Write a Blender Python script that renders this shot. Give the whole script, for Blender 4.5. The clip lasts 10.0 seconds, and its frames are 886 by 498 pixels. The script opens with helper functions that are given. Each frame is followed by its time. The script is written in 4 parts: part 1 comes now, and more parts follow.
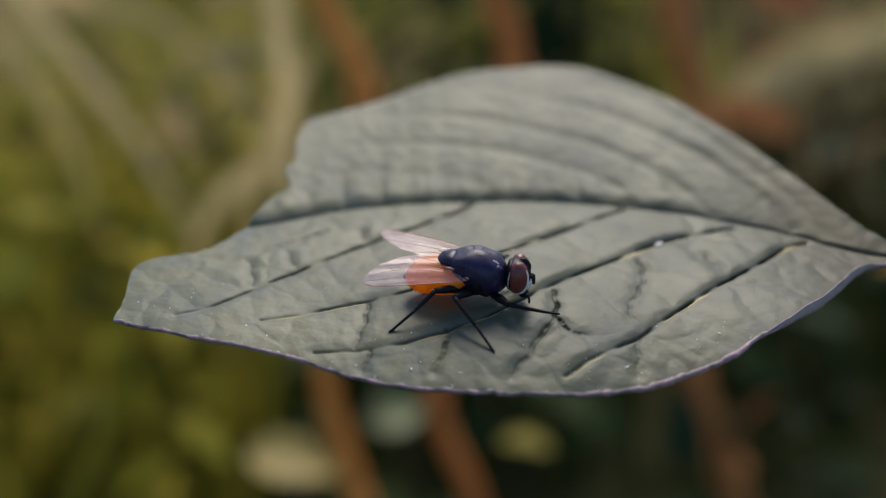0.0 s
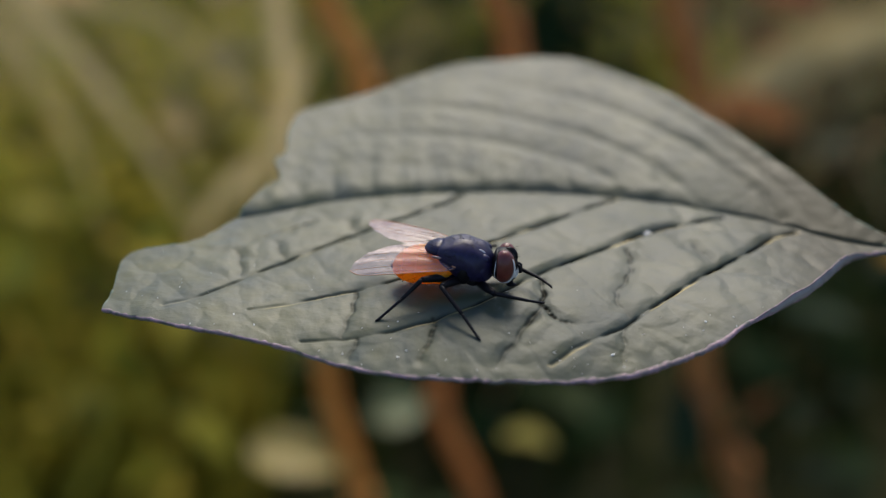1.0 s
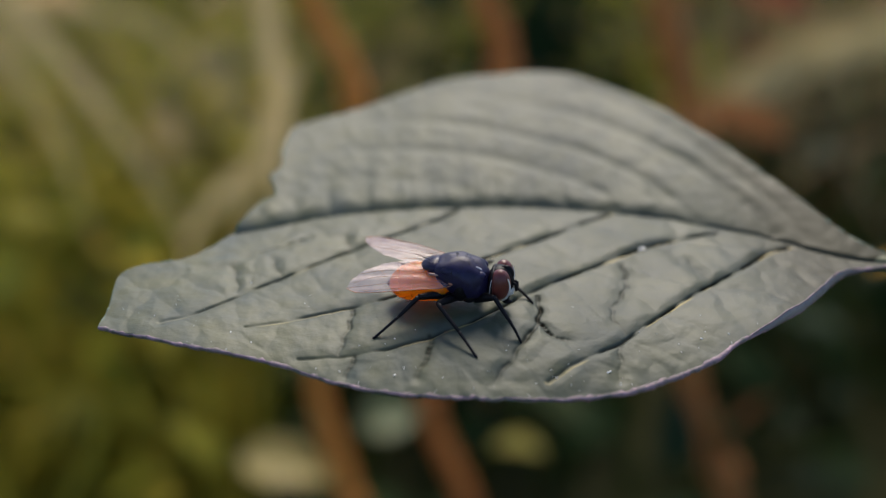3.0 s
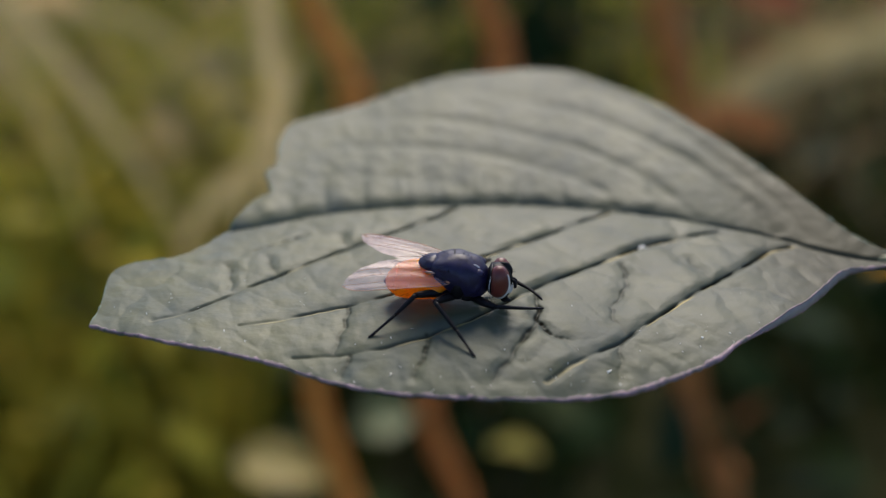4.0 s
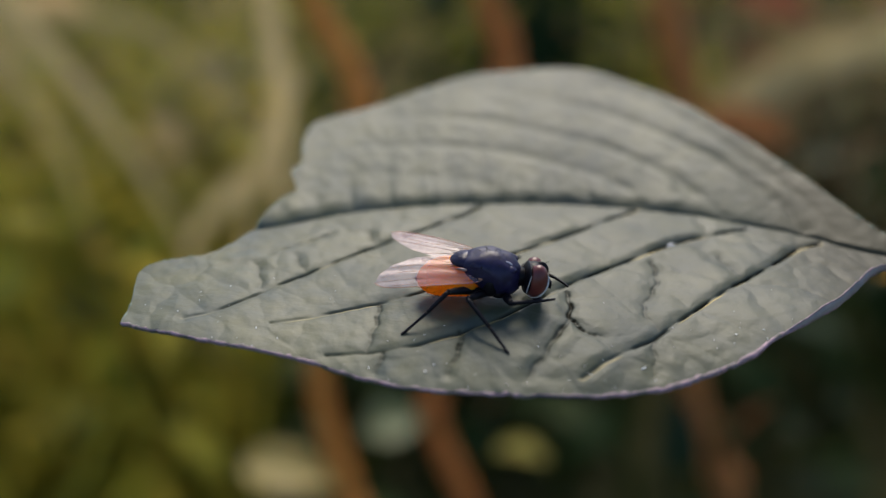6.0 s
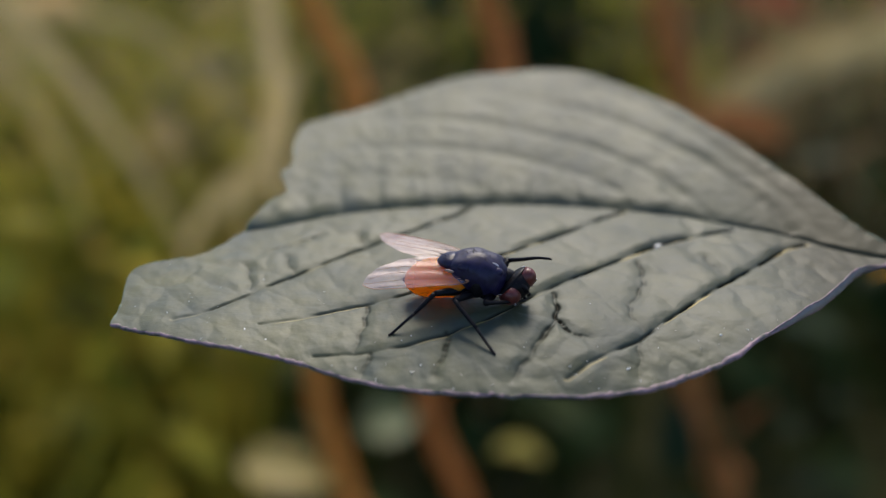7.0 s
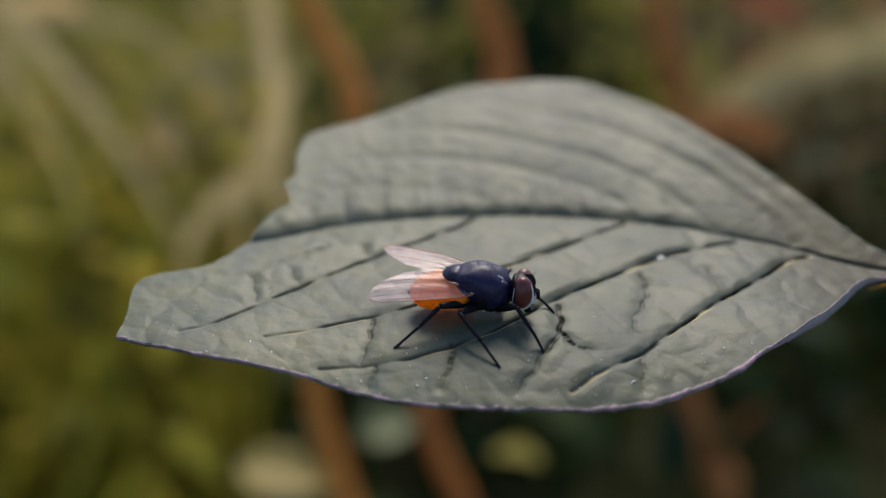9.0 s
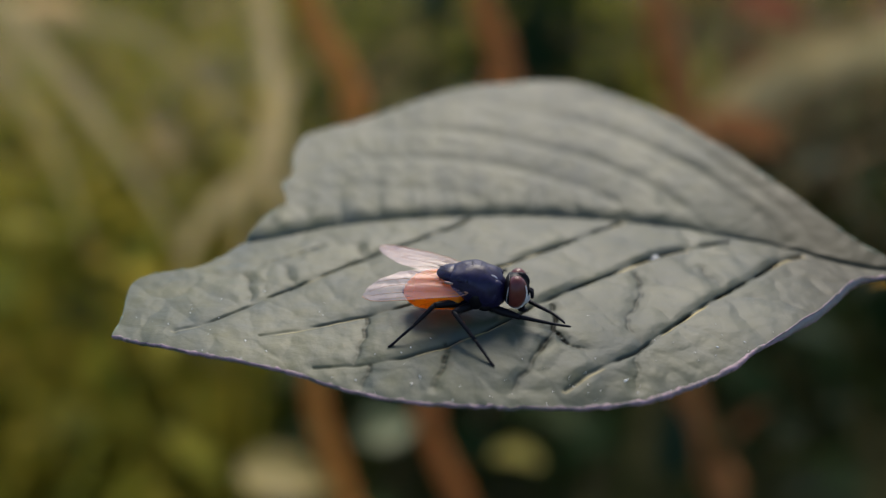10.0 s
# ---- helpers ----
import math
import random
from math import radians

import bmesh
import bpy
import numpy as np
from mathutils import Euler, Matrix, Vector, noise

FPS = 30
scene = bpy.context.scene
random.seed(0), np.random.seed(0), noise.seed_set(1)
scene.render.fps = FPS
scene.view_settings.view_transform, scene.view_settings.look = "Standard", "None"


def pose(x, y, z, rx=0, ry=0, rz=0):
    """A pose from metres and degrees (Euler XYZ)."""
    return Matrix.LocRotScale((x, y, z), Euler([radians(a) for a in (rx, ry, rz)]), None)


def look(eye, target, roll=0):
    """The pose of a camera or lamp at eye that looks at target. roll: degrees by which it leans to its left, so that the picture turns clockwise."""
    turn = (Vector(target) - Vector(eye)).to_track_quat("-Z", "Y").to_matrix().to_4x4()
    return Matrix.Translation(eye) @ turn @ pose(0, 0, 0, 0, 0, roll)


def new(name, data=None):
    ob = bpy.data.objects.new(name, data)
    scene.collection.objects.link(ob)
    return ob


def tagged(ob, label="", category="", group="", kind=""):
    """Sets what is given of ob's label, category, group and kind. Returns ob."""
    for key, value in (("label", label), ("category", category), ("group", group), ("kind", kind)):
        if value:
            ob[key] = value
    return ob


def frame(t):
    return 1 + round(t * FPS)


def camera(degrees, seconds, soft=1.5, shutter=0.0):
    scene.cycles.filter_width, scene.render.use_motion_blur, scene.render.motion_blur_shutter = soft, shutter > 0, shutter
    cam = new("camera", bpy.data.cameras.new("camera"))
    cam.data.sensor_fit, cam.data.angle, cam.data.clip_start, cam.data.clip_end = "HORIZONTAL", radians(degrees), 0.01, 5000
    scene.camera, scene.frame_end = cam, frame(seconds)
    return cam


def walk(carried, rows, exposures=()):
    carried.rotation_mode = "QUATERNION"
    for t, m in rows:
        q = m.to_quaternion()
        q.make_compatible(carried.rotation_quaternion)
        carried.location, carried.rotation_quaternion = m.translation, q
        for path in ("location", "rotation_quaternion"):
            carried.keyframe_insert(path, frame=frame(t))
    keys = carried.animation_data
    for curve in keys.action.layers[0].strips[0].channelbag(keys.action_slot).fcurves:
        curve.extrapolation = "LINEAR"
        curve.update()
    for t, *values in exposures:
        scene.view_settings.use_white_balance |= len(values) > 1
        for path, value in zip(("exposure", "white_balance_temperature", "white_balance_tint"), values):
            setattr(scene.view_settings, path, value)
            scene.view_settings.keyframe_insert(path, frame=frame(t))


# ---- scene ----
cam = camera(50.0, 10.0, 1.25)
# seconds, place of the eye in metres, turn in degrees
ROWS = [
    (0.0, -0.00053, -0.04908, 0.32726, 65.000, -0.000, 0.000),
    (0.5, -0.00118, -0.05001, 0.32749, 64.844, -0.077, -0.134),
    (1.0, 0.00051, -0.04939, 0.32689, 64.818, 0.216, 0.198),
    (1.5, -0.00029, -0.04965, 0.32682, 64.875, 0.075, -0.156),
    (2.0, -0.00024, -0.04865, 0.32554, 65.055, 0.045, -0.361),
    (2.5, 0.00064, -0.04896, 0.32563, 65.484, 0.214, -0.087),
    (3.0, 0.00009, -0.04927, 0.32759, 65.157, 0.021, -0.409),
    (3.2, 0.00060, -0.04953, 0.32786, 65.188, -0.010, -0.430),
    (4.3, -0.00061, -0.04838, 0.32674, 65.356, -0.184, -0.545),
    (4.5, -0.00107, -0.04890, 0.32677, 65.387, -0.215, -0.566),
    (5.0, -0.00070, -0.04868, 0.32625, 65.505, -0.034, -0.403),
    (5.5, -0.00168, -0.04914, 0.32641, 65.613, -0.096, -0.516),
    (5.7, -0.00193, -0.04887, 0.32640, 65.601, -0.085, -0.528),
    (6.8, -0.00101, -0.04844, 0.32685, 65.534, -0.025, -0.597),
    (7.0, -0.00105, -0.04895, 0.32680, 65.522, -0.014, -0.609),
    (7.5, -0.00202, -0.04872, 0.32590, 65.658, -0.190, -0.785),
    (8.0, -0.00298, -0.04915, 0.32648, 65.602, -0.391, -0.845),
    (8.5, -0.00285, -0.04935, 0.32703, 65.625, -0.389, -0.891),
    (9.0, -0.00153, -0.04889, 0.32749, 65.629, -0.168, -0.751),
    (9.5, -0.00260, -0.04918, 0.32661, 65.972, -0.334, -1.154),
    (10.0, -0.00115, -0.04920, 0.32742, 65.791, -0.120, -0.721),
]
walk(cam, [(t, pose(x, y, z, rx, ry, rz)) for t, x, y, z, rx, ry, rz in ROWS], [(0.0, 0.50, 6020, 14), (10.0, 0.50, 6020, 14)])
# a close-up lens with a shallow depth of field, focused on the fly
cam.data.dof.use_dof = True
cam.data.dof.focus_distance = 0.0558
cam.data.dof.aperture_fstop = 14.5

# ---- light ----
SUN_EL, SUN_AZ = 49.0, 8.0  # degrees above the horizon; clockwise from straight ahead
world = bpy.data.worlds.new("overcast_sky")
scene.world = world
world.use_nodes = True
wn = world.node_tree
sky = wn.nodes.new("ShaderNodeTexSky")
sky.sky_type, sky.sun_disc = "NISHITA", False
sky.sun_elevation, sky.sun_rotation = radians(SUN_EL), radians(SUN_AZ)
sky.air_density, sky.dust_density, sky.ozone_density = 1.0, 1.0, 2.0
wn.links.new(sky.outputs[0], wn.nodes["Background"].inputs["Color"])
wn.nodes["Background"].inputs["Strength"].default_value = 0.108
sun = new("sun", bpy.data.lights.new("sun", "SUN"))
sun.data.energy, sun.data.angle, sun.data.color = 2.55, radians(27), (1.0, 0.88, 0.66)
sun.matrix_basis = look((0.3 * math.sin(radians(SUN_AZ)), 0.3 * math.cos(radians(SUN_AZ)), 1.0), (0.3 * math.sin(radians(SUN_AZ)) - math.sin(radians(SUN_AZ)) * math.cos(radians(SUN_EL)), 0.3 * math.cos(radians(SUN_AZ)) - math.cos(radians(SUN_AZ)) * math.cos(radians(SUN_EL)), 1.0 - math.sin(radians(SUN_EL))))

# ---- materials ----
MM = 0.001


def material(name, colour, second=None, rough=0.6, grain=800.0, blotch=80.0, bump=0.0, bump_scale=2000.0,
             coat=0.0, spec=0.5, alpha=1.0, subsurface=0.0, island=0.0, random=0.0, sheen=0.0, trans=0.0, mix=1.0):
    """Two-scale noise between two colours, with fine relief. Scales are per metre."""
    m = bpy.data.materials.new(name)
    m.use_nodes = True
    n, l = m.node_tree.nodes, m.node_tree.links
    b = n["Principled BSDF"]
    second = second or tuple(c * 0.65 for c in colour)
    co = n.new("ShaderNodeTexCoord")
    fine, wide = n.new("ShaderNodeTexNoise"), n.new("ShaderNodeTexNoise")
    for tex, s, d in ((fine, grain, 4.0), (wide, blotch, 3.0)):
        tex.inputs["Scale"].default_value, tex.inputs["Detail"].default_value = s, d
        l.new(co.outputs["Object"], tex.inputs["Vector"])
    add = n.new("ShaderNodeMath")
    add.operation = "MULTIPLY_ADD"
    add.inputs[1].default_value, add.inputs[2].default_value = 0.5, 0.0
    l.new(fine.outputs["Fac"], add.inputs[0])
    half = n.new("ShaderNodeMath")
    half.operation = "MULTIPLY_ADD"
    half.inputs[1].default_value = 0.5
    l.new(wide.outputs["Fac"], half.inputs[0])
    l.new(add.outputs[0], half.inputs[2])
    ramp = n.new("ShaderNodeMapRange")
    ramp.inputs["From Min"].default_value, ramp.inputs["From Max"].default_value = 0.33, 0.67
    ramp.inputs["To Max"].default_value = mix
    l.new(half.outputs[0], ramp.inputs["Value"])
    mixer = n.new("ShaderNodeMix")
    mixer.data_type = "RGBA"
    mixer.inputs["A"].default_value, mixer.inputs["B"].default_value = (*colour, 1), (*second, 1)
    l.new(ramp.outputs[0], mixer.inputs["Factor"])
    out = mixer.outputs["Result"]
    if island or random:
        src = n.new("ShaderNodeNewGeometry").outputs["Random Per Island"] if island else n.new("ShaderNodeObjectInfo").outputs["Random"]
        hsv, span, hue = n.new("ShaderNodeHueSaturation"), n.new("ShaderNodeMapRange"), n.new("ShaderNodeMapRange")
        span.inputs["To Min"].default_value, span.inputs["To Max"].default_value = 1 - (island or random), 1 + (island or random)
        hue.inputs["To Min"].default_value, hue.inputs["To Max"].default_value = 0.53, 0.47
        l.new(src, span.inputs["Value"])
        l.new(src, hue.inputs["Value"])
        l.new(span.outputs[0], hsv.inputs["Value"])
        l.new(hue.outputs[0], hsv.inputs["Hue"])
        l.new(out, hsv.inputs["Color"])
        out = hsv.outputs["Color"]
    l.new(out, b.inputs["Base Color"])
    rr = n.new("ShaderNodeMapRange")
    rr.inputs["To Min"].default_value, rr.inputs["To Max"].default_value = max(0.05, rough - 0.1), min(1.0, rough + 0.1)
    l.new(wide.outputs["Fac"], rr.inputs["Value"])
    l.new(rr.outputs[0], b.inputs["Roughness"])
    b.inputs["Coat Weight"].default_value, b.inputs["Coat Roughness"].default_value = coat, 0.15
    b.inputs["Specular IOR Level"].default_value = spec
    b.inputs["Alpha"].default_value = alpha
    b.inputs["Sheen Weight"].default_value = sheen
    b.inputs["Transmission Weight"].default_value = trans
    if subsurface:
        b.inputs["Subsurface Weight"].default_value = subsurface
        b.inputs["Subsurface Radius"].default_value = (1.0, 0.4, 0.15)
        b.inputs["Subsurface Scale"].default_value = 0.0006
    if bump:
        bt, bn = n.new("ShaderNodeTexNoise"), n.new("ShaderNodeBump")
        bt.inputs["Scale"].default_value, bt.inputs["Detail"].default_value = bump_scale, 5.0
        bn.inputs["Strength"].default_value, bn.inputs["Distance"].default_value = bump, 0.4 / bump_scale
        l.new(co.outputs["Object"], bt.inputs["Vector"])
        l.new(bt.outputs["Fac"], bn.inputs["Height"])
        l.new(bn.outputs[0], b.inputs["Normal"])
    return m


def let_through(m, share):
    """Lets part of the light shine through a thin blade."""
    n, l = m.node_tree.nodes, m.node_tree.links
    b = n["Principled BSDF"]
    glow, both = n.new("ShaderNodeBsdfTranslucent"), n.new("ShaderNodeMixShader")
    l.new(b.inputs["Base Color"].links[0].from_socket, glow.inputs["Color"])
    both.inputs[0].default_value = share
    l.new(b.outputs[0], both.inputs[1])
    l.new(glow.outputs[0], both.inputs[2])
    l.new(both.outputs[0], n["Material Output"].inputs["Surface"])
    return m


def leaf_material():
    """Grey-green blade; brown broken vein lines and the painted yellow sunlit groove walls beside them come from
    attributes of the mesh.
    """
    m = material("leaf_blade", (0.120, 0.119, 0.054), (0.074, 0.088, 0.070), rough=0.54, grain=600, blotch=160, bump=0.2, bump_scale=3000, spec=0.4)
    n, l = m.node_tree.nodes, m.node_tree.links
    b = n["Principled BSDF"]
    base = b.inputs["Base Color"].links[0].from_socket
    vein = n.new("ShaderNodeAttribute")
    vein.attribute_name = "vein"
    lit_wall = n.new("ShaderNodeAttribute")
    lit_wall.attribute_name = "lit_wall"
    # paler grey tip, darker base: shading of the blade's tilt put into the colour
    where, along, tilt_shade = n.new("ShaderNodeTexCoord"), n.new("ShaderNodeSeparateXYZ"), n.new("ShaderNodeMapRange")
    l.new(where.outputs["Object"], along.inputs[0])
    l.new(along.outputs["X"], tilt_shade.inputs["Value"])
    tilt_shade.interpolation_type = "SMOOTHSTEP"
    tilt_shade.inputs["From Min"].default_value, tilt_shade.inputs["From Max"].default_value = -0.016, 0.010
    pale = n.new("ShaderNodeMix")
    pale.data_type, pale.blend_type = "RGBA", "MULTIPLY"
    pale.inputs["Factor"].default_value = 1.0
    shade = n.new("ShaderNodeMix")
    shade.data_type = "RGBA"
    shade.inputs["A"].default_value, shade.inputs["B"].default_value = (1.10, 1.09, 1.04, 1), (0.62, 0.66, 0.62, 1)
    l.new(tilt_shade.outputs[0], shade.inputs["Factor"])
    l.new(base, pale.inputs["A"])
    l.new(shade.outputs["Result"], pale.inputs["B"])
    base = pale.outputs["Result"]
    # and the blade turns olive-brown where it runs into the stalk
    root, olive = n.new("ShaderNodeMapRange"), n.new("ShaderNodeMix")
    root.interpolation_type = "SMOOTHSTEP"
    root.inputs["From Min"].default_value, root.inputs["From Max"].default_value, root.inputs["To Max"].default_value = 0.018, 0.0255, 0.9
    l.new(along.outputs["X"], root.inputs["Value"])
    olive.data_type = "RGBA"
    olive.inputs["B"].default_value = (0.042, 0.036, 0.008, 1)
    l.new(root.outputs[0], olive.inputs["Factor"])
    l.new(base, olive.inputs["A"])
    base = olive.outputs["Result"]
    for fac, colour in ((vein, (0.012, 0.010, 0.006, 1)), (lit_wall, (0.55, 0.42, 0.13, 1))):
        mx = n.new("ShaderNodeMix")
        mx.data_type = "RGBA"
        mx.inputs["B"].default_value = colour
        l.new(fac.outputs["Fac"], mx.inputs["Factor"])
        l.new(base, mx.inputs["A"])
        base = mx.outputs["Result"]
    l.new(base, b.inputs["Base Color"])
    # the corky veins are matt
    matt = n.new("ShaderNodeMapRange")
    matt.inputs["To Min"].default_value, matt.inputs["To Max"].default_value = 0.4, 0.0
    l.new(vein.outputs["Fac"], matt.inputs["Value"])
    l.new(matt.outputs[0], b.inputs["Specular IOR Level"])
    return m


def wing_material():
    """Clear at the base, milkier and pinker towards the tip, with a glossy skin."""
    m = material("clear_wing_membrane", (0.97, 0.67, 0.68), (0.90, 0.60, 0.64), rough=0.35, grain=2500, blotch=500, spec=0.4, bump=0.3, bump_scale=3000)
    n, l = m.node_tree.nodes, m.node_tree.links
    b = n["Principled BSDF"]
    co, sep, milk = n.new("ShaderNodeTexCoord"), n.new("ShaderNodeSeparateXYZ"), n.new("ShaderNodeMapRange")
    l.new(co.outputs["Object"], sep.inputs[0])
    l.new(sep.outputs["X"], milk.inputs["Value"])
    milk.interpolation_type = "SMOOTHSTEP"
    milk.inputs["From Min"].default_value, milk.inputs["From Max"].default_value = -0.0020, -0.0046
    milk.inputs["To Min"].default_value, milk.inputs["To Max"].default_value = 0.15, 0.26
    l.new(milk.outputs[0], b.inputs["Alpha"])
    gloss, both = n.new("ShaderNodeBsdfGlossy"), n.new("ShaderNodeMixShader")
    gloss.inputs["Color"].default_value, gloss.inputs["Roughness"].default_value = (1.0, 0.88, 0.90, 1), 0.32
    l.new(b.inputs["Normal"].links[0].from_socket, gloss.inputs["Normal"])
    both.inputs[0].default_value = 0.03
    l.new(b.outputs[0], both.inputs[1])
    l.new(gloss.outputs[0], both.inputs[2])
    l.new(both.outputs[0], n["Material Output"].inputs["Surface"])
    return m


def thorax_material():
    """Blue-black with faint silvery lengthwise stripes of dusting."""
    m = material("blue_black_chitin", (0.023, 0.018, 0.064), (0.007, 0.006, 0.022), rough=0.42, grain=3000, blotch=900, bump=0.13, bump_scale=2600, spec=0.34)
    n, l = m.node_tree.nodes, m.node_tree.links
    b = n["Principled BSDF"]
    base = b.inputs["Base Color"].links[0].from_socket
    co, sep, wave, top, both, mx = (n.new("ShaderNode" + k) for k in ("TexCoord", "SeparateXYZ", "Math", "MapRange", "Math", "Mix"))
    wide = n.new("ShaderNodeMath")
    wide.operation, wide.inputs[1].default_value = "MULTIPLY", 9500.0
    wave.operation, both.operation = "COSINE", "MULTIPLY"
    l.new(co.outputs["Object"], sep.inputs[0])
    l.new(sep.outputs["Y"], wide.inputs[0])
    l.new(wide.outputs[0], wave.inputs[0])
    top.inputs["From Min"].default_value, top.inputs["From Max"].default_value, top.inputs["To Max"].default_value = 0.0030, 0.0036, 0.04
    l.new(sep.outputs["Z"], top.inputs["Value"])
    l.new(wave.outputs[0], both.inputs[0])
    l.new(top.outputs[0], both.inputs[1])
    both.use_clamp = True
    mx.data_type = "RGBA"
    mx.inputs["B"].default_value = (0.20, 0.20, 0.26, 1)
    l.new(both.outputs[0], mx.inputs["Factor"])
    l.new(base, mx.inputs["A"])
    l.new(mx.outputs["Result"], b.inputs["Base Color"])
    return m


LEAF = leaf_material()
LEAF_UNDER = material("leaf_underside", (0.16, 0.20, 0.13), rough=0.7)
MARGIN = material("leaf_margin", (0.42, 0.26, 0.31), (0.09, 0.10, 0.07), rough=0.55, grain=5000, blotch=1100, bump=0.5, bump_scale=4000)
CURL = material("leaf_curled_rim", (0.34, 0.325, 0.33), (0.24, 0.24, 0.245), rough=0.6, grain=2500, blotch=500, bump=0.3, bump_scale=3000)
PETIOLE = material("petiole_green", (0.16, 0.18, 0.08), (0.15, 0.13, 0.06), rough=0.5)
BLACK = material("black_chitin", (0.007, 0.006, 0.008), rough=0.45, spec=0.18, grain=4000, blotch=900, bump=0.3, bump_scale=9000)
THORAX = thorax_material()
HIGHLIGHT = material("silver_highlight", (0.42, 0.42, 0.46), (0.22, 0.22, 0.27), rough=0.6, grain=6000, blotch=2000)
EYE = material("red_brown_eye", (0.165, 0.038, 0.028), (0.10, 0.022, 0.017), rough=0.33, grain=3000, blotch=700, bump=0.4, bump_scale=14000)
FACE = material("silver_face", (0.85, 0.82, 0.78), (0.6, 0.56, 0.53), rough=0.55, grain=5000, blotch=1500)
ORANGE = material("orange_abdomen", (1.0, 0.46, 0.015), (0.98, 0.38, 0.008), rough=0.36, grain=3000, blotch=600, bump=0.25, bump_scale=6000, subsurface=0.5)
ORANGE = let_through(ORANGE, 0.7)
WING = wing_material()
WING_VEIN = material("brown_wing_vein", (0.52, 0.24, 0.13), rough=0.5)
SQUAMA = material("pale_squama", (0.50, 0.38, 0.33), rough=0.5)
SPECK = material("pale_speck", (0.92, 0.92, 0.88), (0.8, 0.8, 0.72), rough=0.3)
SEED = material("shiny_seed_coat", (0.95, 0.90, 0.78), (0.85, 0.78, 0.6), rough=0.12, spec=1.0, coat=1.0)
SOIL = material("dark_soil", (0.062, 0.060, 0.018), (0.028, 0.031, 0.010), spec=0.15, rough=0.9, grain=160, blotch=9, bump=0.6, bump_scale=300)
GRASS = let_through(material("olive_grass", (0.45, 0.42, 0.055), (0.29, 0.30, 0.030), spec=0.08, rough=0.55, grain=300, blotch=20, island=0.45), 0.5)
# far darker copy of the olive grass: the shade is in its colour
GRASS_SHADE = let_through(material("dark_grass", (0.032, 0.058, 0.009), (0.012, 0.026, 0.005), spec=0.15, rough=0.6, grain=300, blotch=20, island=0.45), 0.3)
PALE_STRAW = let_through(material("bleached_straw", (0.66, 0.53, 0.26), (0.52, 0.41, 0.18), spec=0.15, rough=0.7, grain=400, blotch=60, island=0.2), 0.35)
DRY = let_through(material("dry_straw", (0.58, 0.47, 0.22), (0.42, 0.33, 0.13), spec=0.15, rough=0.7, grain=400, blotch=60, island=0.35), 0.35)
STEM = material("red_brown_stem", (0.84, 0.31, 0.06), (0.70, 0.24, 0.045), spec=0.15, rough=0.6, grain=900, blotch=70, bump=0.4, bump_scale=900)
STEM_DARK = material("dull_brown_stem", (0.70, 0.24, 0.055), (0.50, 0.17, 0.045), spec=0.15, rough=0.65, grain=900, blotch=70, bump=0.4, bump_scale=900)
PALE_LEAF = material("yellowing_leaf", (0.44, 0.31, 0.07), (0.28, 0.22, 0.055), rough=0.55, grain=500, blotch=90)
OLIVE_LEAF = let_through(material("yellow_green_leaf", (0.36, 0.30, 0.08), (0.22, 0.21, 0.06), rough=0.55, grain=500, blotch=90), 0.5)
GREEN_LEAF = material("pale_green_leaf", (0.13, 0.15, 0.05), (0.09, 0.11, 0.035), rough=0.55, grain=500, blotch=90)
STEM_DULL = material("weathered_brown_stem", (0.62, 0.25, 0.07), (0.44, 0.17, 0.05), spec=0.15, rough=0.7, grain=900, blotch=70, bump=0.4, bump_scale=900)
YELLOW = material("yellow_leaf", (0.74, 0.38, 0.004), (0.60, 0.28, 0.002), spec=0.1, rough=0.7, grain=500, blotch=120)
MOSS = let_through(material("yellow_olive_weed", (0.40, 0.35, 0.045), (0.26, 0.25, 0.028), spec=0.06, rough=0.6, grain=300, blotch=20, island=0.4), 0.5)
RUSSET = let_through(material("russet_leaf", (0.30, 0.15, 0.06), (0.18, 0.085, 0.035), spec=0.15, rough=0.6, grain=500, blotch=90, island=0.4), 0.3)


# ---- mesh helpers ----
def build(name, verts, faces, mat, parent=None, label="", smooth=True, scale=MM):
    me = bpy.data.meshes.new(name)
    me.from_pydata([tuple(c * scale for c in v) for v in verts], [], faces)
    for mm in (mat if isinstance(mat, (list, tuple)) else [mat]):
        me.materials.append(mm)
    me.polygons.foreach_set("use_smooth", [smooth] * len(me.polygons))
    me.update()
    ob = new(name, me)
    if parent is not None:
        ob.parent = parent
    return tagged(ob, label)


def join(*pieces):
    verts, faces = [], []
    for v, f in pieces:
        k = len(verts)
        verts += [tuple(p) for p in v]
        faces += [tuple(i + k for i in q) for q in f]
    return verts, faces


def tube(points, radii, sides=8, steps=1):
    """A round tube along points, with its own radius at each, closed at both ends."""
    pts = [Vector(p) for p in points]
    if steps > 1:
        pts, radii = spline(pts, steps), np.interp(np.linspace(0, len(points) - 1, (len(points) - 1) * steps + 1), range(len(points)), radii)
    verts, faces = [], []
    side = None
    for i, p in enumerate(pts):
        way = (pts[min(i + 1, len(pts) - 1)] - pts[max(i - 1, 0)]).normalized()
        if side is None:
            side = way.orthogonal().normalized()
        side = (side - way * side.dot(way)).normalized()
        other = way.cross(side)
        for k in range(sides):
            a = 2 * math.pi * k / sides
            verts.append(p + (side * math.cos(a) + other * math.sin(a)) * radii[i])
    for i in range(len(pts) - 1):
        for k in range(sides):
            a, b = i * sides + k, i * sides + (k + 1) % sides
            faces.append((a, b, b + sides, a + sides))
    faces.append(tuple(range(sides))[::-1])
    faces.append(tuple(range((len(pts) - 1) * sides, len(pts) * sides)))
    return verts, faces


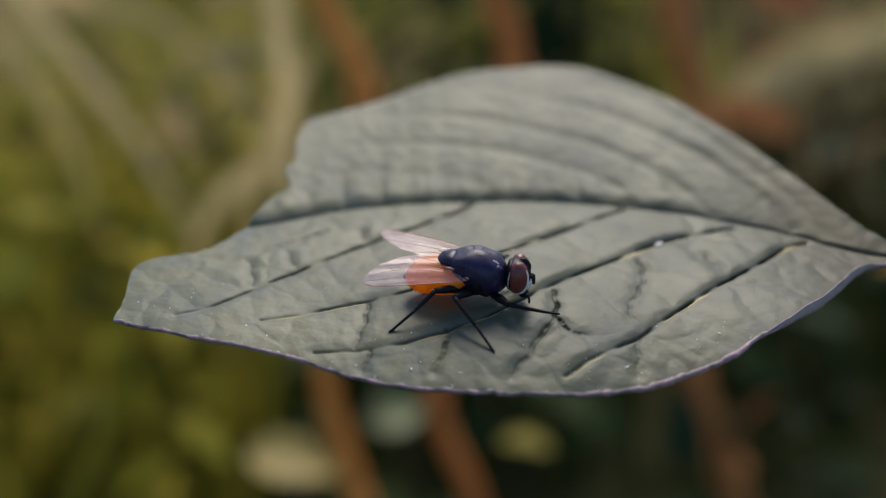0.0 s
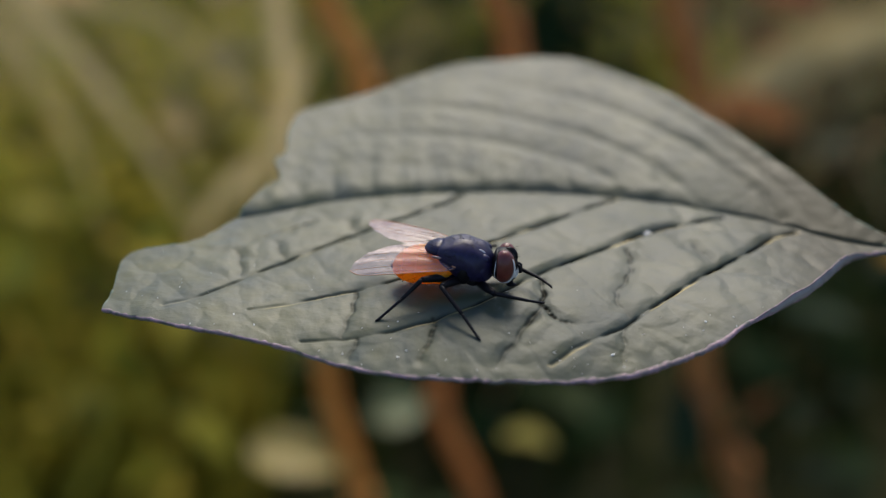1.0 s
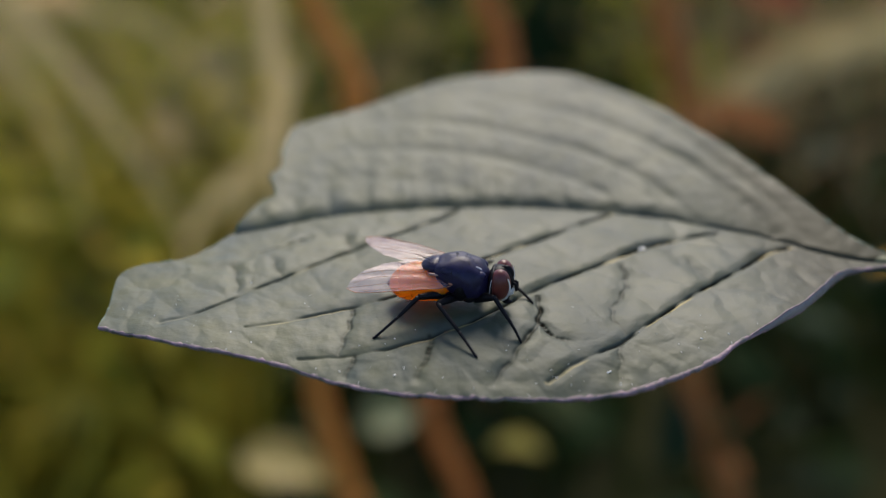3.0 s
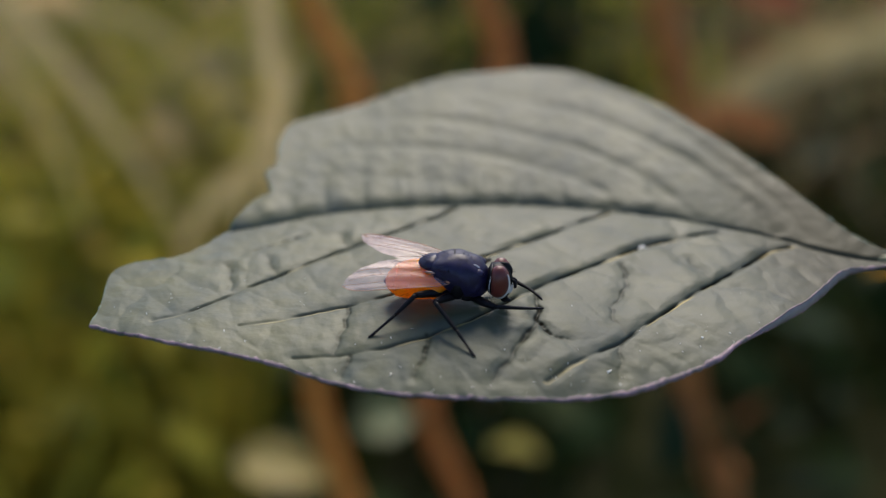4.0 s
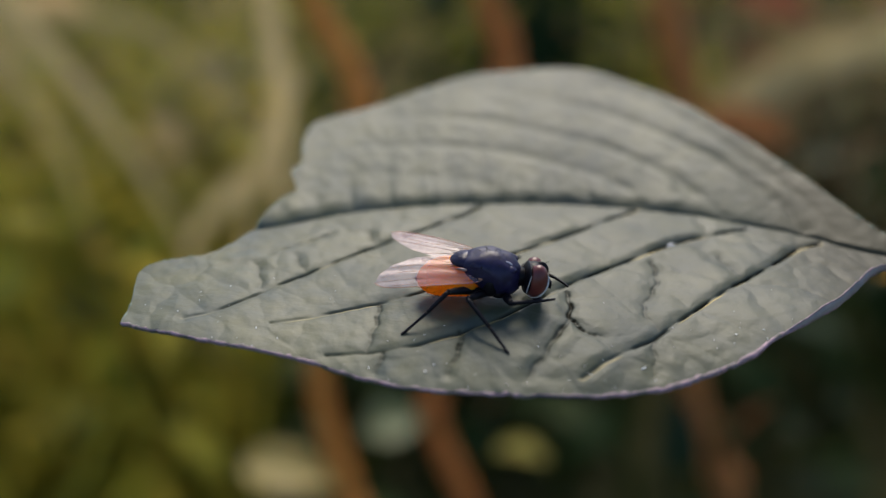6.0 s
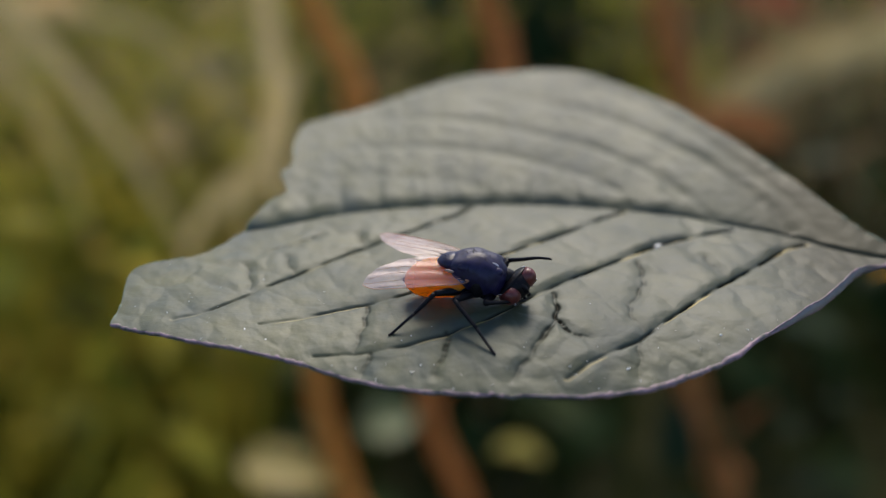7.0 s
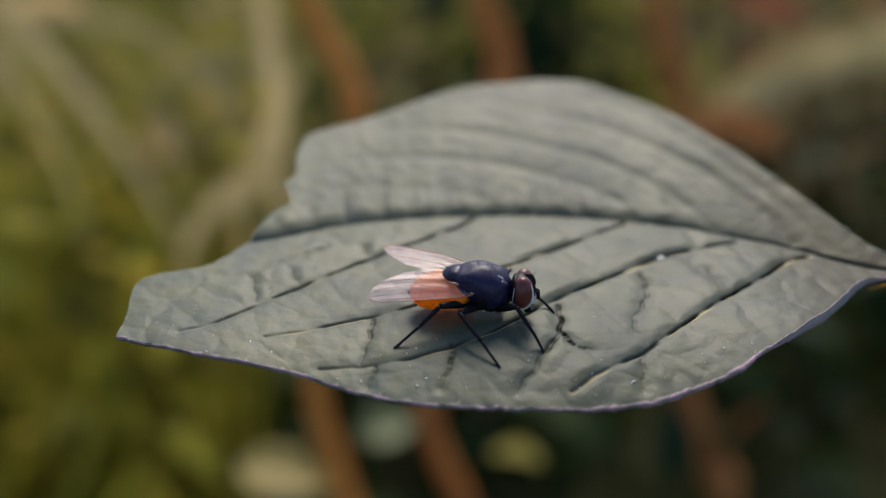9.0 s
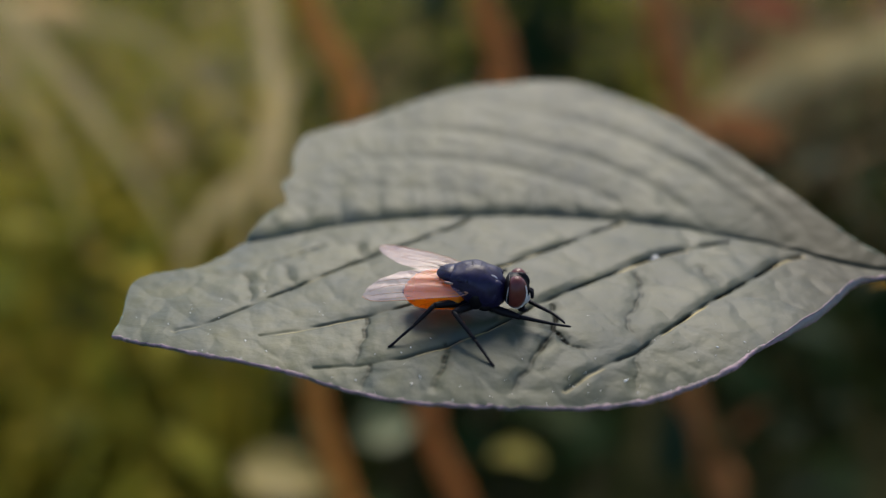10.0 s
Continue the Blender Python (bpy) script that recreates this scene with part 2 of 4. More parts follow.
def spline(pts, steps):
    """Catmull-Rom through the points."""
    pts = [Vector(p) for p in pts]
    out = []
    for i in range(len(pts) - 1):
        a, b, c, d = pts[max(i - 1, 0)], pts[i], pts[i + 1], pts[min(i + 2, len(pts) - 1)]
        for k in range(steps):
            t = k / steps
            out.append(0.5 * (2 * b + (c - a) * t + (2 * a - 5 * b + 4 * c - d) * t * t + (3 * b - a - 3 * c + d) * t ** 3))
    out.append(pts[-1])
    return out


def blob(rings, sides=28, power=2.0):
    """A closed body along x; rings of x, half width, half height, middle height."""
    cols = np.array(rings, float)
    n = 26
    s = np.linspace(0, 1, n)
    s = 0.5 - 0.5 * np.cos(math.pi * s)
    base = np.linspace(0, 1, len(rings))
    dense = np.array([np.array(v) for v in (np.array([spline([Vector((*r[:3],)) for r in cols[:, :3]], 12)[int(round(q * (len(rings) - 1) * 12))] for q in s]))])
    mid = np.interp(s, base, cols[:, 3])
    verts, faces = [], []
    for (x, w, h), zc in zip(dense, mid):
        for k in range(sides):
            a = 2 * math.pi * k / sides
            c, sn = math.cos(a), math.sin(a)
            e = 2 / power
            verts.append((x, max(w, 1e-3) * math.copysign(abs(c) ** e, c), zc + max(h, 1e-3) * math.copysign(abs(sn) ** e, sn)))
    for i in range(n - 1):
        for k in range(sides):
            a, b = i * sides + k, i * sides + (k + 1) % sides
            faces.append((a, b, b + sides, a + sides))
    faces.append(tuple(range(sides))[::-1])
    faces.append(tuple(range((n - 1) * sides, n * sides)))
    return verts, faces


def ball(centre, radii, rings=12, sides=18):
    verts, faces = [], []
    for i in range(rings + 1):
        p = math.pi * i / rings
        for k in range(sides):
            a = 2 * math.pi * k / sides
            verts.append((centre[0] + radii[0] * math.sin(p) * math.cos(a), centre[1] + radii[1] * math.sin(p) * math.sin(a), centre[2] + radii[2] * math.cos(p)))
    for i in range(rings):
        for k in range(sides):
            a, b = i * sides + k, i * sides + (k + 1) % sides
            faces.append((a, a + sides, b + sides, b))
    return verts, faces


def turned(piece, m):
    return [m @ Vector(v) for v in piece[0]], piece[1]


# ---- ground ----
ground_v, ground_f = [], []
edges = [-400, -40, -6, -2, -1, -0.5, 0, 0.5, 1, 2, 6, 40, 400]
for y in edges:
    for x in edges:
        ground_v.append((x, y, 0.012 * noise.noise((x * 3, y * 3, 0)) - 0.01 if max(abs(x), abs(y)) < 7 else -0.01))
for j in range(len(edges) - 1):
    for i in range(len(edges) - 1):
        a = j * len(edges) + i
        ground_f.append((a, a + 1, a + 1 + len(edges), a + len(edges)))
tagged(build("ground", ground_v, ground_f, SOIL, scale=1.0), "dark soil and moss under a weedy meadow", "ground", kind="structure")

# ---- the leaf ----
LEAF_POSE = pose(0, 0, 0.300, 5.8, 0, 0)
# millimetres in the leaf's own plane: x along the leaf, y away across it
NEAR_EDGE = [(-19.7, -0.67), (-14.7, -2.08), (-9.4, -3.22), (-4.6, -4.98), (-1.0, -5.72), (4.4, -6.05), (9.5, -5.6), (12.4, -4.8), (14.1, -4.1), (15.8, -3.3), (17.5, -2.0), (19.6, -0.85), (21.7, 0.65), (23.4, 2.3), (24.5, 3.5), (25.6, 4.65), (26.8, 5.5), (28.2, 6.0), (30.0, 6.3)]
MIDRIB = [(-13.9, 10.9), (-11.6, 11.6), (-9.1, 12.8), (-5.6, 13.75), (-1.8, 14.3), (2.8, 14.6), (6.8, 14.6), (10.8, 14.0), (14.6, 13.2), (17.0, 12.6), (20.0, 11.2), (22.9, 10.0), (25.5, 8.2), (28.0, 7.0), (30.2, 6.7)]
FAR_EDGE = [(-11.4, 21.9), (-10.5, 23.4), (-6.6, 25.8), (0.2, 29.5), (5.0, 30.7), (8.9, 31.3), (12.6, 30.2), (17.7, 25.6), (20.0, 22.3), (21.8, 20.0), (23.2, 17.6), (24.6, 15.3), (25.9, 12.9), (27.1, 10.6), (28.0, 9.2), (29.0, 8.1), (30.4, 7.2)]
NEAR_CUT = [(-19.7, -0.67), (-19.7, 1.6), (-20.0, 3.7), (-20.1, 5.3), (-19.0, 6.4), (-16.6, 7.2), (-15.2, 8.6), (-14.6, 9.6), (-13.9, 10.9)]
FAR_CUT = [(-13.9, 10.9), (-13.3, 12.4), (-12.4, 14.0), (-11.5, 14.9), (-12.1, 16.9), (-11.5, 17.9), (-11.6, 20.2), (-11.4, 21.9)]
NEAR_VEINS = [
    [(1.7, 14.3), (0.8, 13.1), (-2.7, 10.5), (-6.2, 8.0), (-9.0, 5.7), (-12.1, 2.9), (-14.1, 0.9), (-16.2, -0.2)],
    [(12.4, 13.3), (10.1, 11.9), (5.9, 8.8), (2.1, 6.2), (-0.5, 4.2), (-3.2, 2.3), (-5.4, 1.7), (-8.7, 0.4), (-11.2, -0.4)],
    [(19.4, 10.6), (15.4, 9.2), (14.0, 8.6), (11.2, 6.9), (6.8, 3.8), (3.5, 0.9), (1.8, -0.4), (-1.8, -2.1), (-5.2, -2.8), (-7.8, -3.0)],
    [(23.7, 8.6), (22.1, 7.9), (19.6, 5.6), (16.1, 3.0), (12.3, -0.3), (10.4, -2.0), (8.1, -3.3), (6.2, -4.9)],
    [(-8.6, 10.2), (-10.2, 9.0), (-12.6, 7.4)],
]
FAR_VEINS = [
    [(12.9, 13.6), (12.1, 16.0), (8.8, 18.1), (4.7, 19.8), (-1.2, 20.9), (-7.0, 20.6)],
    [(18.5, 12.2), (16.8, 15.1), (14.3, 18.3), (11.2, 20.8), (6.7, 22.7), (0.5, 24.2), (-5.0, 24.6)],
    [(23.2, 10.2), (21.9, 13.8), (19.5, 17.5), (16.8, 20.8), (13.4, 23.9), (9.7, 26.2), (2.9, 28.2)],
    [(25.2, 9.4), (24.0, 13.1), (21.2, 17.9), (18.1, 23.0), (15.2, 26.5), (12.0, 28.9)],
    [(4.0, 14.9), (1.0, 16.6), (-4.0, 17.4), (-10.0, 16.8)],
]
# cross veins of the near half, then the creases that scallop the far half along the midrib
CROSS_VEINS = [
    [(6.2, 2.6), (6.3, 1.2), (5.9, -0.4), (4.9, -2.1), (4.2, -3.4), (3.3, -4.8)],
    [(6.0, 0.0), (6.8, -1.2), (7.7, -1.7)],
    [(12.2, 6.4), (12.0, 4.0), (11.1, 2.1), (10.6, 1.2), (10.7, 0.0), (11.2, -1.0)],
    [(-5.0, 1.8), (-5.1, -0.2), (-5.4, -1.7), (-5.5, -2.8)],
    [(-0.3, -1.5), (-0.3, -2.5), (-0.7, -3.6), (-1.1, -4.5)],
    [(-4.6, -2.8), (-5.0, -4.2)],
    [(-13.0, 6.2), (-12.6, 4.6), (-12.3, 3.2)],
    [(-10.6, 7.0), (-10.2, 5.9), (-9.8, 4.8)],
    [(-6.2, 10.0), (-5.9, 9.2), (-5.4, 8.2)],
    [(16.5, 6.9), (16.9, 5.6), (17.4, 4.2)],
    [(10.6, -1.9), (10.5, -3.2), (10.2, -4.6)],
]
CREASES = [[(-7.9, 16.9), (-7.6, 13.6)], [(-5.0, 16.4), (-4.8, 14.1)], [(-2.0, 17.6), (-1.7, 14.5)], [(0.4, 17.0), (0.7, 14.6)], [(2.9, 17.6), (2.9, 14.7)], [(6.2, 16.6), (6.3, 14.7)], [(9.2, 16.4), (9.5, 14.4)]]
FAR_ONES = range(5, 10)


def even(points, n):
    """n points evenly spaced along the spline through the given ones."""
    p = np.array([(q.x, q.y) for q in spline([Vector((*q, 0)) for q in points], 16)])
    d = np.r_[0, np.cumsum(np.linalg.norm(np.diff(p, axis=0), axis=1))]
    s = np.linspace(0, d[-1], n)
    return np.stack([np.interp(s, d, p[:, 0]), np.interp(s, d, p[:, 1])], 1)


def patch(low, high, left, right, across):
    """A Coons patch between four border lines."""
    n = len(low)
    s, r = np.linspace(0, 1, n)[None, :, None], np.linspace(0, 1, across)[:, None, None]
    flat = (1 - r) * low[None] + r * high[None] + (1 - s) * left[:, None] + s * right[:, None]
    return flat - ((1 - s) * (1 - r) * low[0] + s * (1 - r) * low[-1] + (1 - s) * r * high[0] + s * r * high[-1])


def from_line(p, line):
    """Distance of points p (n, 2) from a polyline, and how far along it, 0 to 1."""
    best, where = np.full(len(p), 1e9), np.zeros(len(p))
    for i in range(len(line) - 1):
        a, b = line[i], line[i + 1]
        ab = b - a
        t = np.clip(((p - a) @ ab) / (ab @ ab + 1e-9), 0, 1)
        d = np.linalg.norm(p - a - t[:, None] * ab, axis=1)
        closer = d < best
        best[closer], where[closer] = d[closer], (i + t[closer]) / (len(line) - 1)
    return best, where


RNG = np.random.default_rng(7)
CELLS = np.stack([RNG.uniform(-22, 34, 190), RNG.uniform(-9, 33, 190)], 1)
CELL_TILT = RNG.normal(0, 1, (190, 2))
VEIN_SIZE = [0.95, 0.95, 1.0, 1.0, 0.3, 0.55, 0.55, 0.5, 0.4, 0.2] + [0.9, 0.95, 0.45, 0.55, 0.65, 0.55, 0.3, 0.3, 0.3, 0.3, 0.3]
VEIN_STEP = [0.9, 1.0, 1.25, 0.95, 0.6, 1.1, 1.1, 1.1, 0.9, 0.5] + [0.0] * 11
MID_LINE = even(MIDRIB, 26)
VEIN_LINES = [even(v, 13) for v in NEAR_VEINS + FAR_VEINS + CROSS_VEINS]
CREASE_LINES = [even(v, 5) for v in CREASES]


def leaf_height(p):
    """Height of the blade over its plane and the strength of the vein there, in millimetres, for points p (n, 2)."""
    p = np.asarray(p, float)
    mid_y = np.interp(p[:, 0], MID_LINE[:, 0], MID_LINE[:, 1])
    off = p[:, 1] - mid_y
    far = np.maximum(off, 0)
    near = np.maximum(-off, 0)
    h = 0.25 * far - 0.0022 * near * (near - 20) * 0.6
    # the near rim rolls down a little, the blade waves along its length
    h += 0.18 * np.sin(p[:, 0] * 0.33 + 0.8) * np.clip(np.abs(off) / 12, 0, 1)
    h -= 0.021 * np.maximum(0.5 - p[:, 1], 0) ** 2
    d_mid, _ = from_line(p, MID_LINE)
    # each vein lies at the foot of a step: steep on its far side, sinking gently towards the next vein
    lift = 0.32 * (1 - np.exp(-(d_mid / 0.62) ** 2)) * (0.85 + 0.2 * np.sin(p[:, 0] * 2.6)) * np.exp(-d_mid / 5.0) * (off > 0) * np.clip((25 - p[:, 0]) / 12, 0.2, 1)
    # the midrib's dark line also paints the shadow under the far half's scallops
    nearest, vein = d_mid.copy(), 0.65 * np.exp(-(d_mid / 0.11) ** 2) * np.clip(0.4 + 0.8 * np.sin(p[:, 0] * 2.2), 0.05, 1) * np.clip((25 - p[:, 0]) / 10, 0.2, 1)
    groove = 0.20 * np.exp(-(d_mid / 0.16) ** 2)
    lit_wall = np.zeros(len(p))
    waver = p + 0.07 * np.stack([np.sin(p[:, 1] * 4.3), np.sin(p[:, 0] * 4.7)], 1)
    for k, line in enumerate(VEIN_LINES):
        d, along = from_line(p if k < 10 else waver, line)
        size = VEIN_SIZE[k]
        fade = np.clip(1.35 - along, 0.3, 1) * size
        broken = np.clip(0.75 + 0.5 * np.sin(along * 31 + k) + 0.35 * np.sin(along * 73 + 2 * k), 0.15, 1)
        broken = broken if k < 10 else np.clip(0.75 + 0.35 * np.sin(along * 19 + k) + 0.3 * np.sin(along * 47), 0.35, 1)
        order = np.argsort(line[:, 0])
        beyond = p[:, 1] > np.interp(p[:, 0], line[order, 0], line[order, 1])
        inside = np.clip((1 - along) * 5, 0, 1) * np.clip(0.3 + 4 * along, 0, 1) * (0.75 + 0.4 * np.sin(along * 23 + 1.7 * k))
        lift = np.maximum(lift, VEIN_STEP[k] * fade * inside * beyond * 0.20 * (1 - np.exp(-(d / 0.52) ** 2)) * np.exp(-d / 2.8))
        nearest = np.minimum(nearest, d)
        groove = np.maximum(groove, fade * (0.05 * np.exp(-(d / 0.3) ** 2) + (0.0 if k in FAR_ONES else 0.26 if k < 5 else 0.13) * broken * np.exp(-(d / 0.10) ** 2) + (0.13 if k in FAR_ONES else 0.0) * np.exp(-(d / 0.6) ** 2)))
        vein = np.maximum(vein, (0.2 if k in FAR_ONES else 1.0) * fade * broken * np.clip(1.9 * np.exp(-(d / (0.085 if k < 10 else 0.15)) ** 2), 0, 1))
        # yellow line painted on the vein's near side: groove wall catching the sun
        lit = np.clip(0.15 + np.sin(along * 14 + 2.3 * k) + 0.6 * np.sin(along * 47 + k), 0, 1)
        lit_wall = np.maximum(lit_wall, (0.0 if k > 4 else 0.4 if k in (0, 4) else 1.0) * fade * lit * ~beyond * np.exp(-((d - 0.17) / 0.075) ** 2))
    # soft creases across the far half, and beside the cross veins
    crease = np.zeros(len(p))
    for line in CREASE_LINES:
        d, along = from_line(p, line)
        crease = np.maximum(crease, 0.09 * (0.25 + 0.75 * along) * np.exp(-(d / 0.28) ** 2))
    for line in VEIN_LINES[10:]:
        d, along = from_line(p, line)
        crease = np.maximum(crease, 0.08 * np.exp(-(d / 0.6) ** 2))
    h = h - crease
    # the network of cross veins between the side veins: cells drawn out across them
    c, s = math.cos(radians(38)), math.sin(radians(38))
    wobble = 0.07 * np.stack([np.sin(p[:, 1] * 2.1) + np.sin(p[:, 0] * 3.3), np.sin(p[:, 0] * 2.9) + np.sin(p[:, 1] * 3.7)], 1)
    q = np.stack([p[:, 0] * c + p[:, 1] * s, (-p[:, 0] * s + p[:, 1] * c) * 0.62], 1) + wobble
    cells = np.stack([CELLS[:, 0] * c + CELLS[:, 1] * s, (-CELLS[:, 0] * s + CELLS[:, 1] * c) * 0.62], 1)
    f1, f2 = np.full(len(p), 1e9), np.full(len(p), 1e9)
    slope_x, slope_y = np.zeros(len(p)), np.zeros(len(p))
    for (cx, cy), (gx, gy) in zip(cells, CELL_TILT):
        d = (q[:, 0] - cx) ** 2 + (q[:, 1] - cy) ** 2
        f2 = np.minimum(f2, np.maximum(f1, d))
        own = d < f1
        slope_x[own], slope_y[own] = gx, gy
        f1 = np.minimum(f1, d)
    gap = np.sqrt(f2) - np.sqrt(f1)
    strength = np.clip(0.45 + 0.8 * np.sin(p[:, 0] * 0.9 + 1.0) * np.sin(p[:, 1] * 1.1), 0.05, 1)
    tilt = (slope_x * np.sin(p[:, 0] * 0.8) + slope_y) * np.clip(gap / 1.2, 0, 1) ** 1.5
    net = 0.07 * np.sin(np.clip(gap / 1.9, 0, 1) * 1.57) + 0.018 * tilt
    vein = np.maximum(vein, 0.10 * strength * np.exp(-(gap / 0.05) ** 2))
    return h + lift - groove + net * np.clip(nearest / 0.6, 0, 1) * np.where(off > 0, 0.3, 1.0) - 0.05, np.clip(vein, 0, 1), np.clip(lit_wall, 0, 1)


def make_leaf():
    leaf = new("leaf")
    leaf.matrix_basis = LEAF_POSE
    tagged(leaf, "grey-green veined dogwood leaf with a bitten-off tip and pinkish rim", "leaf")
    n, rows_near, rows_far = 780, 290, 90
    mid = even(MIDRIB, n)
    right_n, right_f = even([NEAR_EDGE[-1], MIDRIB[-1]], rows_near), even([MIDRIB[-1], FAR_EDGE[-1]], rows_far)
    border = even(NEAR_EDGE, n)
    border[1:-1, 1] += [0.10 * noise.noise((x * 0.9, 0, 2)) + 0.07 * noise.noise((x * 3.1, 0, 6)) for x in border[1:-1, 0]]
    near = patch(border, mid, even(NEAR_CUT, rows_near), right_n, rows_near)
    far = patch(mid, even(FAR_EDGE, n), even(FAR_CUT, rows_far), right_f, rows_far)
    grid = np.concatenate([near, far[1:]], 0)
    rows, flat = grid.shape[0], grid.reshape(-1, 2)
    h, vein, lit_wall = leaf_height(flat)
    rough = np.array([noise.noise((x * 1.1, y * 1.1, 3.0)) for x, y in flat])
    h = h + 0.035 * rough + 0.006 * np.array([noise.noise((x * 2.6, y * 2.6, 8.0)) for x, y in flat])
    top = np.c_[flat, h]
    idx = np.arange(rows * n).reshape(rows, n)
    faces = np.stack([idx[:-1, :-1], idx[:-1, 1:], idx[1:, 1:], idx[1:, :-1]], -1).reshape(-1, 4)
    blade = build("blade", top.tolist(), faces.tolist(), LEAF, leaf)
    for name, values in (("vein", vein), ("lit_wall", lit_wall)):
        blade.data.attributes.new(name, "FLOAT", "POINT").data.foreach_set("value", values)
    # the underside, a quarter of a millimetre below, on a coarser grid
    ri, ci = np.unique(np.r_[0:rows:4, rows - 1]), np.unique(np.r_[0:n:4, n - 1])
    low = (top.reshape(rows, n, 3) - (0, 0, 0.30))[ri][:, ci]
    k = np.arange(len(ri) * len(ci)).reshape(len(ri), len(ci))
    lf = np.stack([k[:-1, :-1], k[1:, :-1], k[1:, 1:], k[:-1, 1:]], -1).reshape(-1, 4)
    build("underside", low.reshape(-1, 3).tolist(), lf.tolist(), LEAF_UNDER, leaf)
    grid3 = top.reshape(rows, n, 3)
    for name, line, mat, label in (("near_rim", grid3[0, ::2], MARGIN, "pinkish worn leaf rim"), ("far_rim", np.concatenate([grid3[::2, 0], grid3[-1, ::2]]), LEAF_UNDER, "")):
        rim_v, rim_f = tube([(x, y, z - 0.10 + 0.03 * noise.noise((x * 2.2, y * 2.2, 9))) for x, y, z in line], [(0.115 + 0.06 * math.exp(-((x - 13) / 6) ** 2) if name == "near_rim" else 0.1) + 0.06 * noise.noise((x * 1.1, y * 1.1, 5)) + 0.07 * noise.noise((x * 2.9, y * 2.9, 5)) for x, y, z in line], 8)
        build(name, rim_v, rim_f, mat, leaf, label)
    # near the stalk the rim curls up and shows a band of the pale underside
    line = [p for p in grid3[0, ::3] if 18.0 < p[0] < 27.6]
    turns = np.linspace(0, radians(150), 11)
    verts, faces = [], []
    for k, (x, y, z) in enumerate(line):
        size = 0.46 * np.interp(x, (18.0, 20.5, 24.5, 27.6), (0.05, 0.8, 1.0, 0.1)) * (1 + 0.12 * noise.noise((x * 0.9, 0, 4)))
        q, r = line[max(k - 1, 0)], line[min(k + 1, len(line) - 1)]
        out = Vector((r[1] - q[1], q[0] - r[0], 0)).normalized()
        verts += [Vector((x, y, z - 0.08 + size * (1 - math.cos(u)))) + out * (0.5 * size * math.sin(u)) for u in turns]
    for k in range(len(line) - 1):
        for j in range(len(turns) - 1):
            a = k * len(turns) + j
            faces.append((a, a + 1, a + len(turns) + 1, a + len(turns)))
    build("curled_margin", verts, faces, CURL, leaf, "pale lavender-grey underside of the curled rim")
    build("curled_edge", *tube(verts[len(turns) - 1::len(turns)], [0.05] * len(line), 6), MARGIN, leaf, "pinkish worn leaf rim")
    pet_v, pet_f = tube([(26.5, 8.3, -0.75), (29.0, 7.3, -0.45), (31.5, 6.8, -0.4), (36, 6.2, -0.8), (43, 5.0, -2.2), (51, 3.0, -5.0)], [0.25, 0.5, 0.6, 0.7, 0.85, 1.1], 10, 6)
    build("petiole", pet_v, pet_f, PETIOLE, leaf, "yellow-green leaf stalk")
    return leaf


leaf = make_leaf()

# the woody shoot that bears the leaf, beside the view
shoot_v, shoot_f = tube([(0.052, -0.004, 0.0), (0.049, 0.0, 0.15), (0.0515, 0.0035, 0.296), (0.056, 0.006, 0.40)], [0.004, 0.0032, 0.0026, 0.0018], 10, 8)
tagged(build("shrub_shoot", shoot_v, shoot_f, STEM, scale=1.0), "slender red-brown shrub shoot bearing the leaf", "shrub shoot")


def on_leaf(x, y):
    return float(leaf_height([(x, y)])[0][0])


# pale grains of pollen and dust scattered over the blade
grains = []
for k in range(80):
    x = RNG.uniform(-19, 19)
    rim_y = np.interp(x, [p[0] for p in NEAR_EDGE], [p[1] for p in NEAR_EDGE])
    y = rim_y + 0.1 + RNG.exponential(2.2)
    if y > 9:
        continue
    r = RNG.uniform(0.018, 0.046) * (1.9 if k % 8 == 0 else 1)
    grains.append(turned(ball((0, 0, 0), (r * RNG.uniform(0.9, 2.2), r * RNG.uniform(0.5, 1.0), r * 0.4), 4, 6), Matrix.Translation((x, y, on_leaf(x, y) + r * 0.3)) @ Euler((RNG.uniform(-0.5, 0.5), RNG.uniform(-0.5, 0.5), RNG.uniform(0, 3))).to_matrix().to_4x4()))
gv, gf = join(*grains)
pollen = build("pollen_grains", gv, gf, SPECK)
pollen.matrix_basis = LEAF_POSE
tagged(pollen, "tiny pale pollen and dust grains on the leaf", "pollen", kind="stuff")
drop = build("seed_grain", *ball((0, 0, 0), (0.30, 0.20, 0.20)), SEED)
drop.matrix_basis = LEAF_POSE @ pose(13.85 * MM, 8.45 * MM, (on_leaf(13.85, 8.45) + 0.16) * MM, 0, 0, 25)
tagged(drop, "small shiny pale seed grain in a leaf vein", "seed")

# ---- the fly ----
FLY_POSE = LEAF_POSE @ pose(1.5 * MM, 1.75 * MM, 0, 0, 0, -8)
fly = new("fly")
fly.matrix_basis = FLY_POSE
tagged(fly, "blue-black fly with orange abdomen and red-brown eyes on a leaf", "fly")
C8, S8 = math.cos(radians(-8)), math.sin(radians(-8))


def footing(x, y):
    """Height of the leaf under a point of the fly's space."""
    return on_leaf(1.5 + x * C8 - y * S8, 1.75 + x * S8 + y * C8)


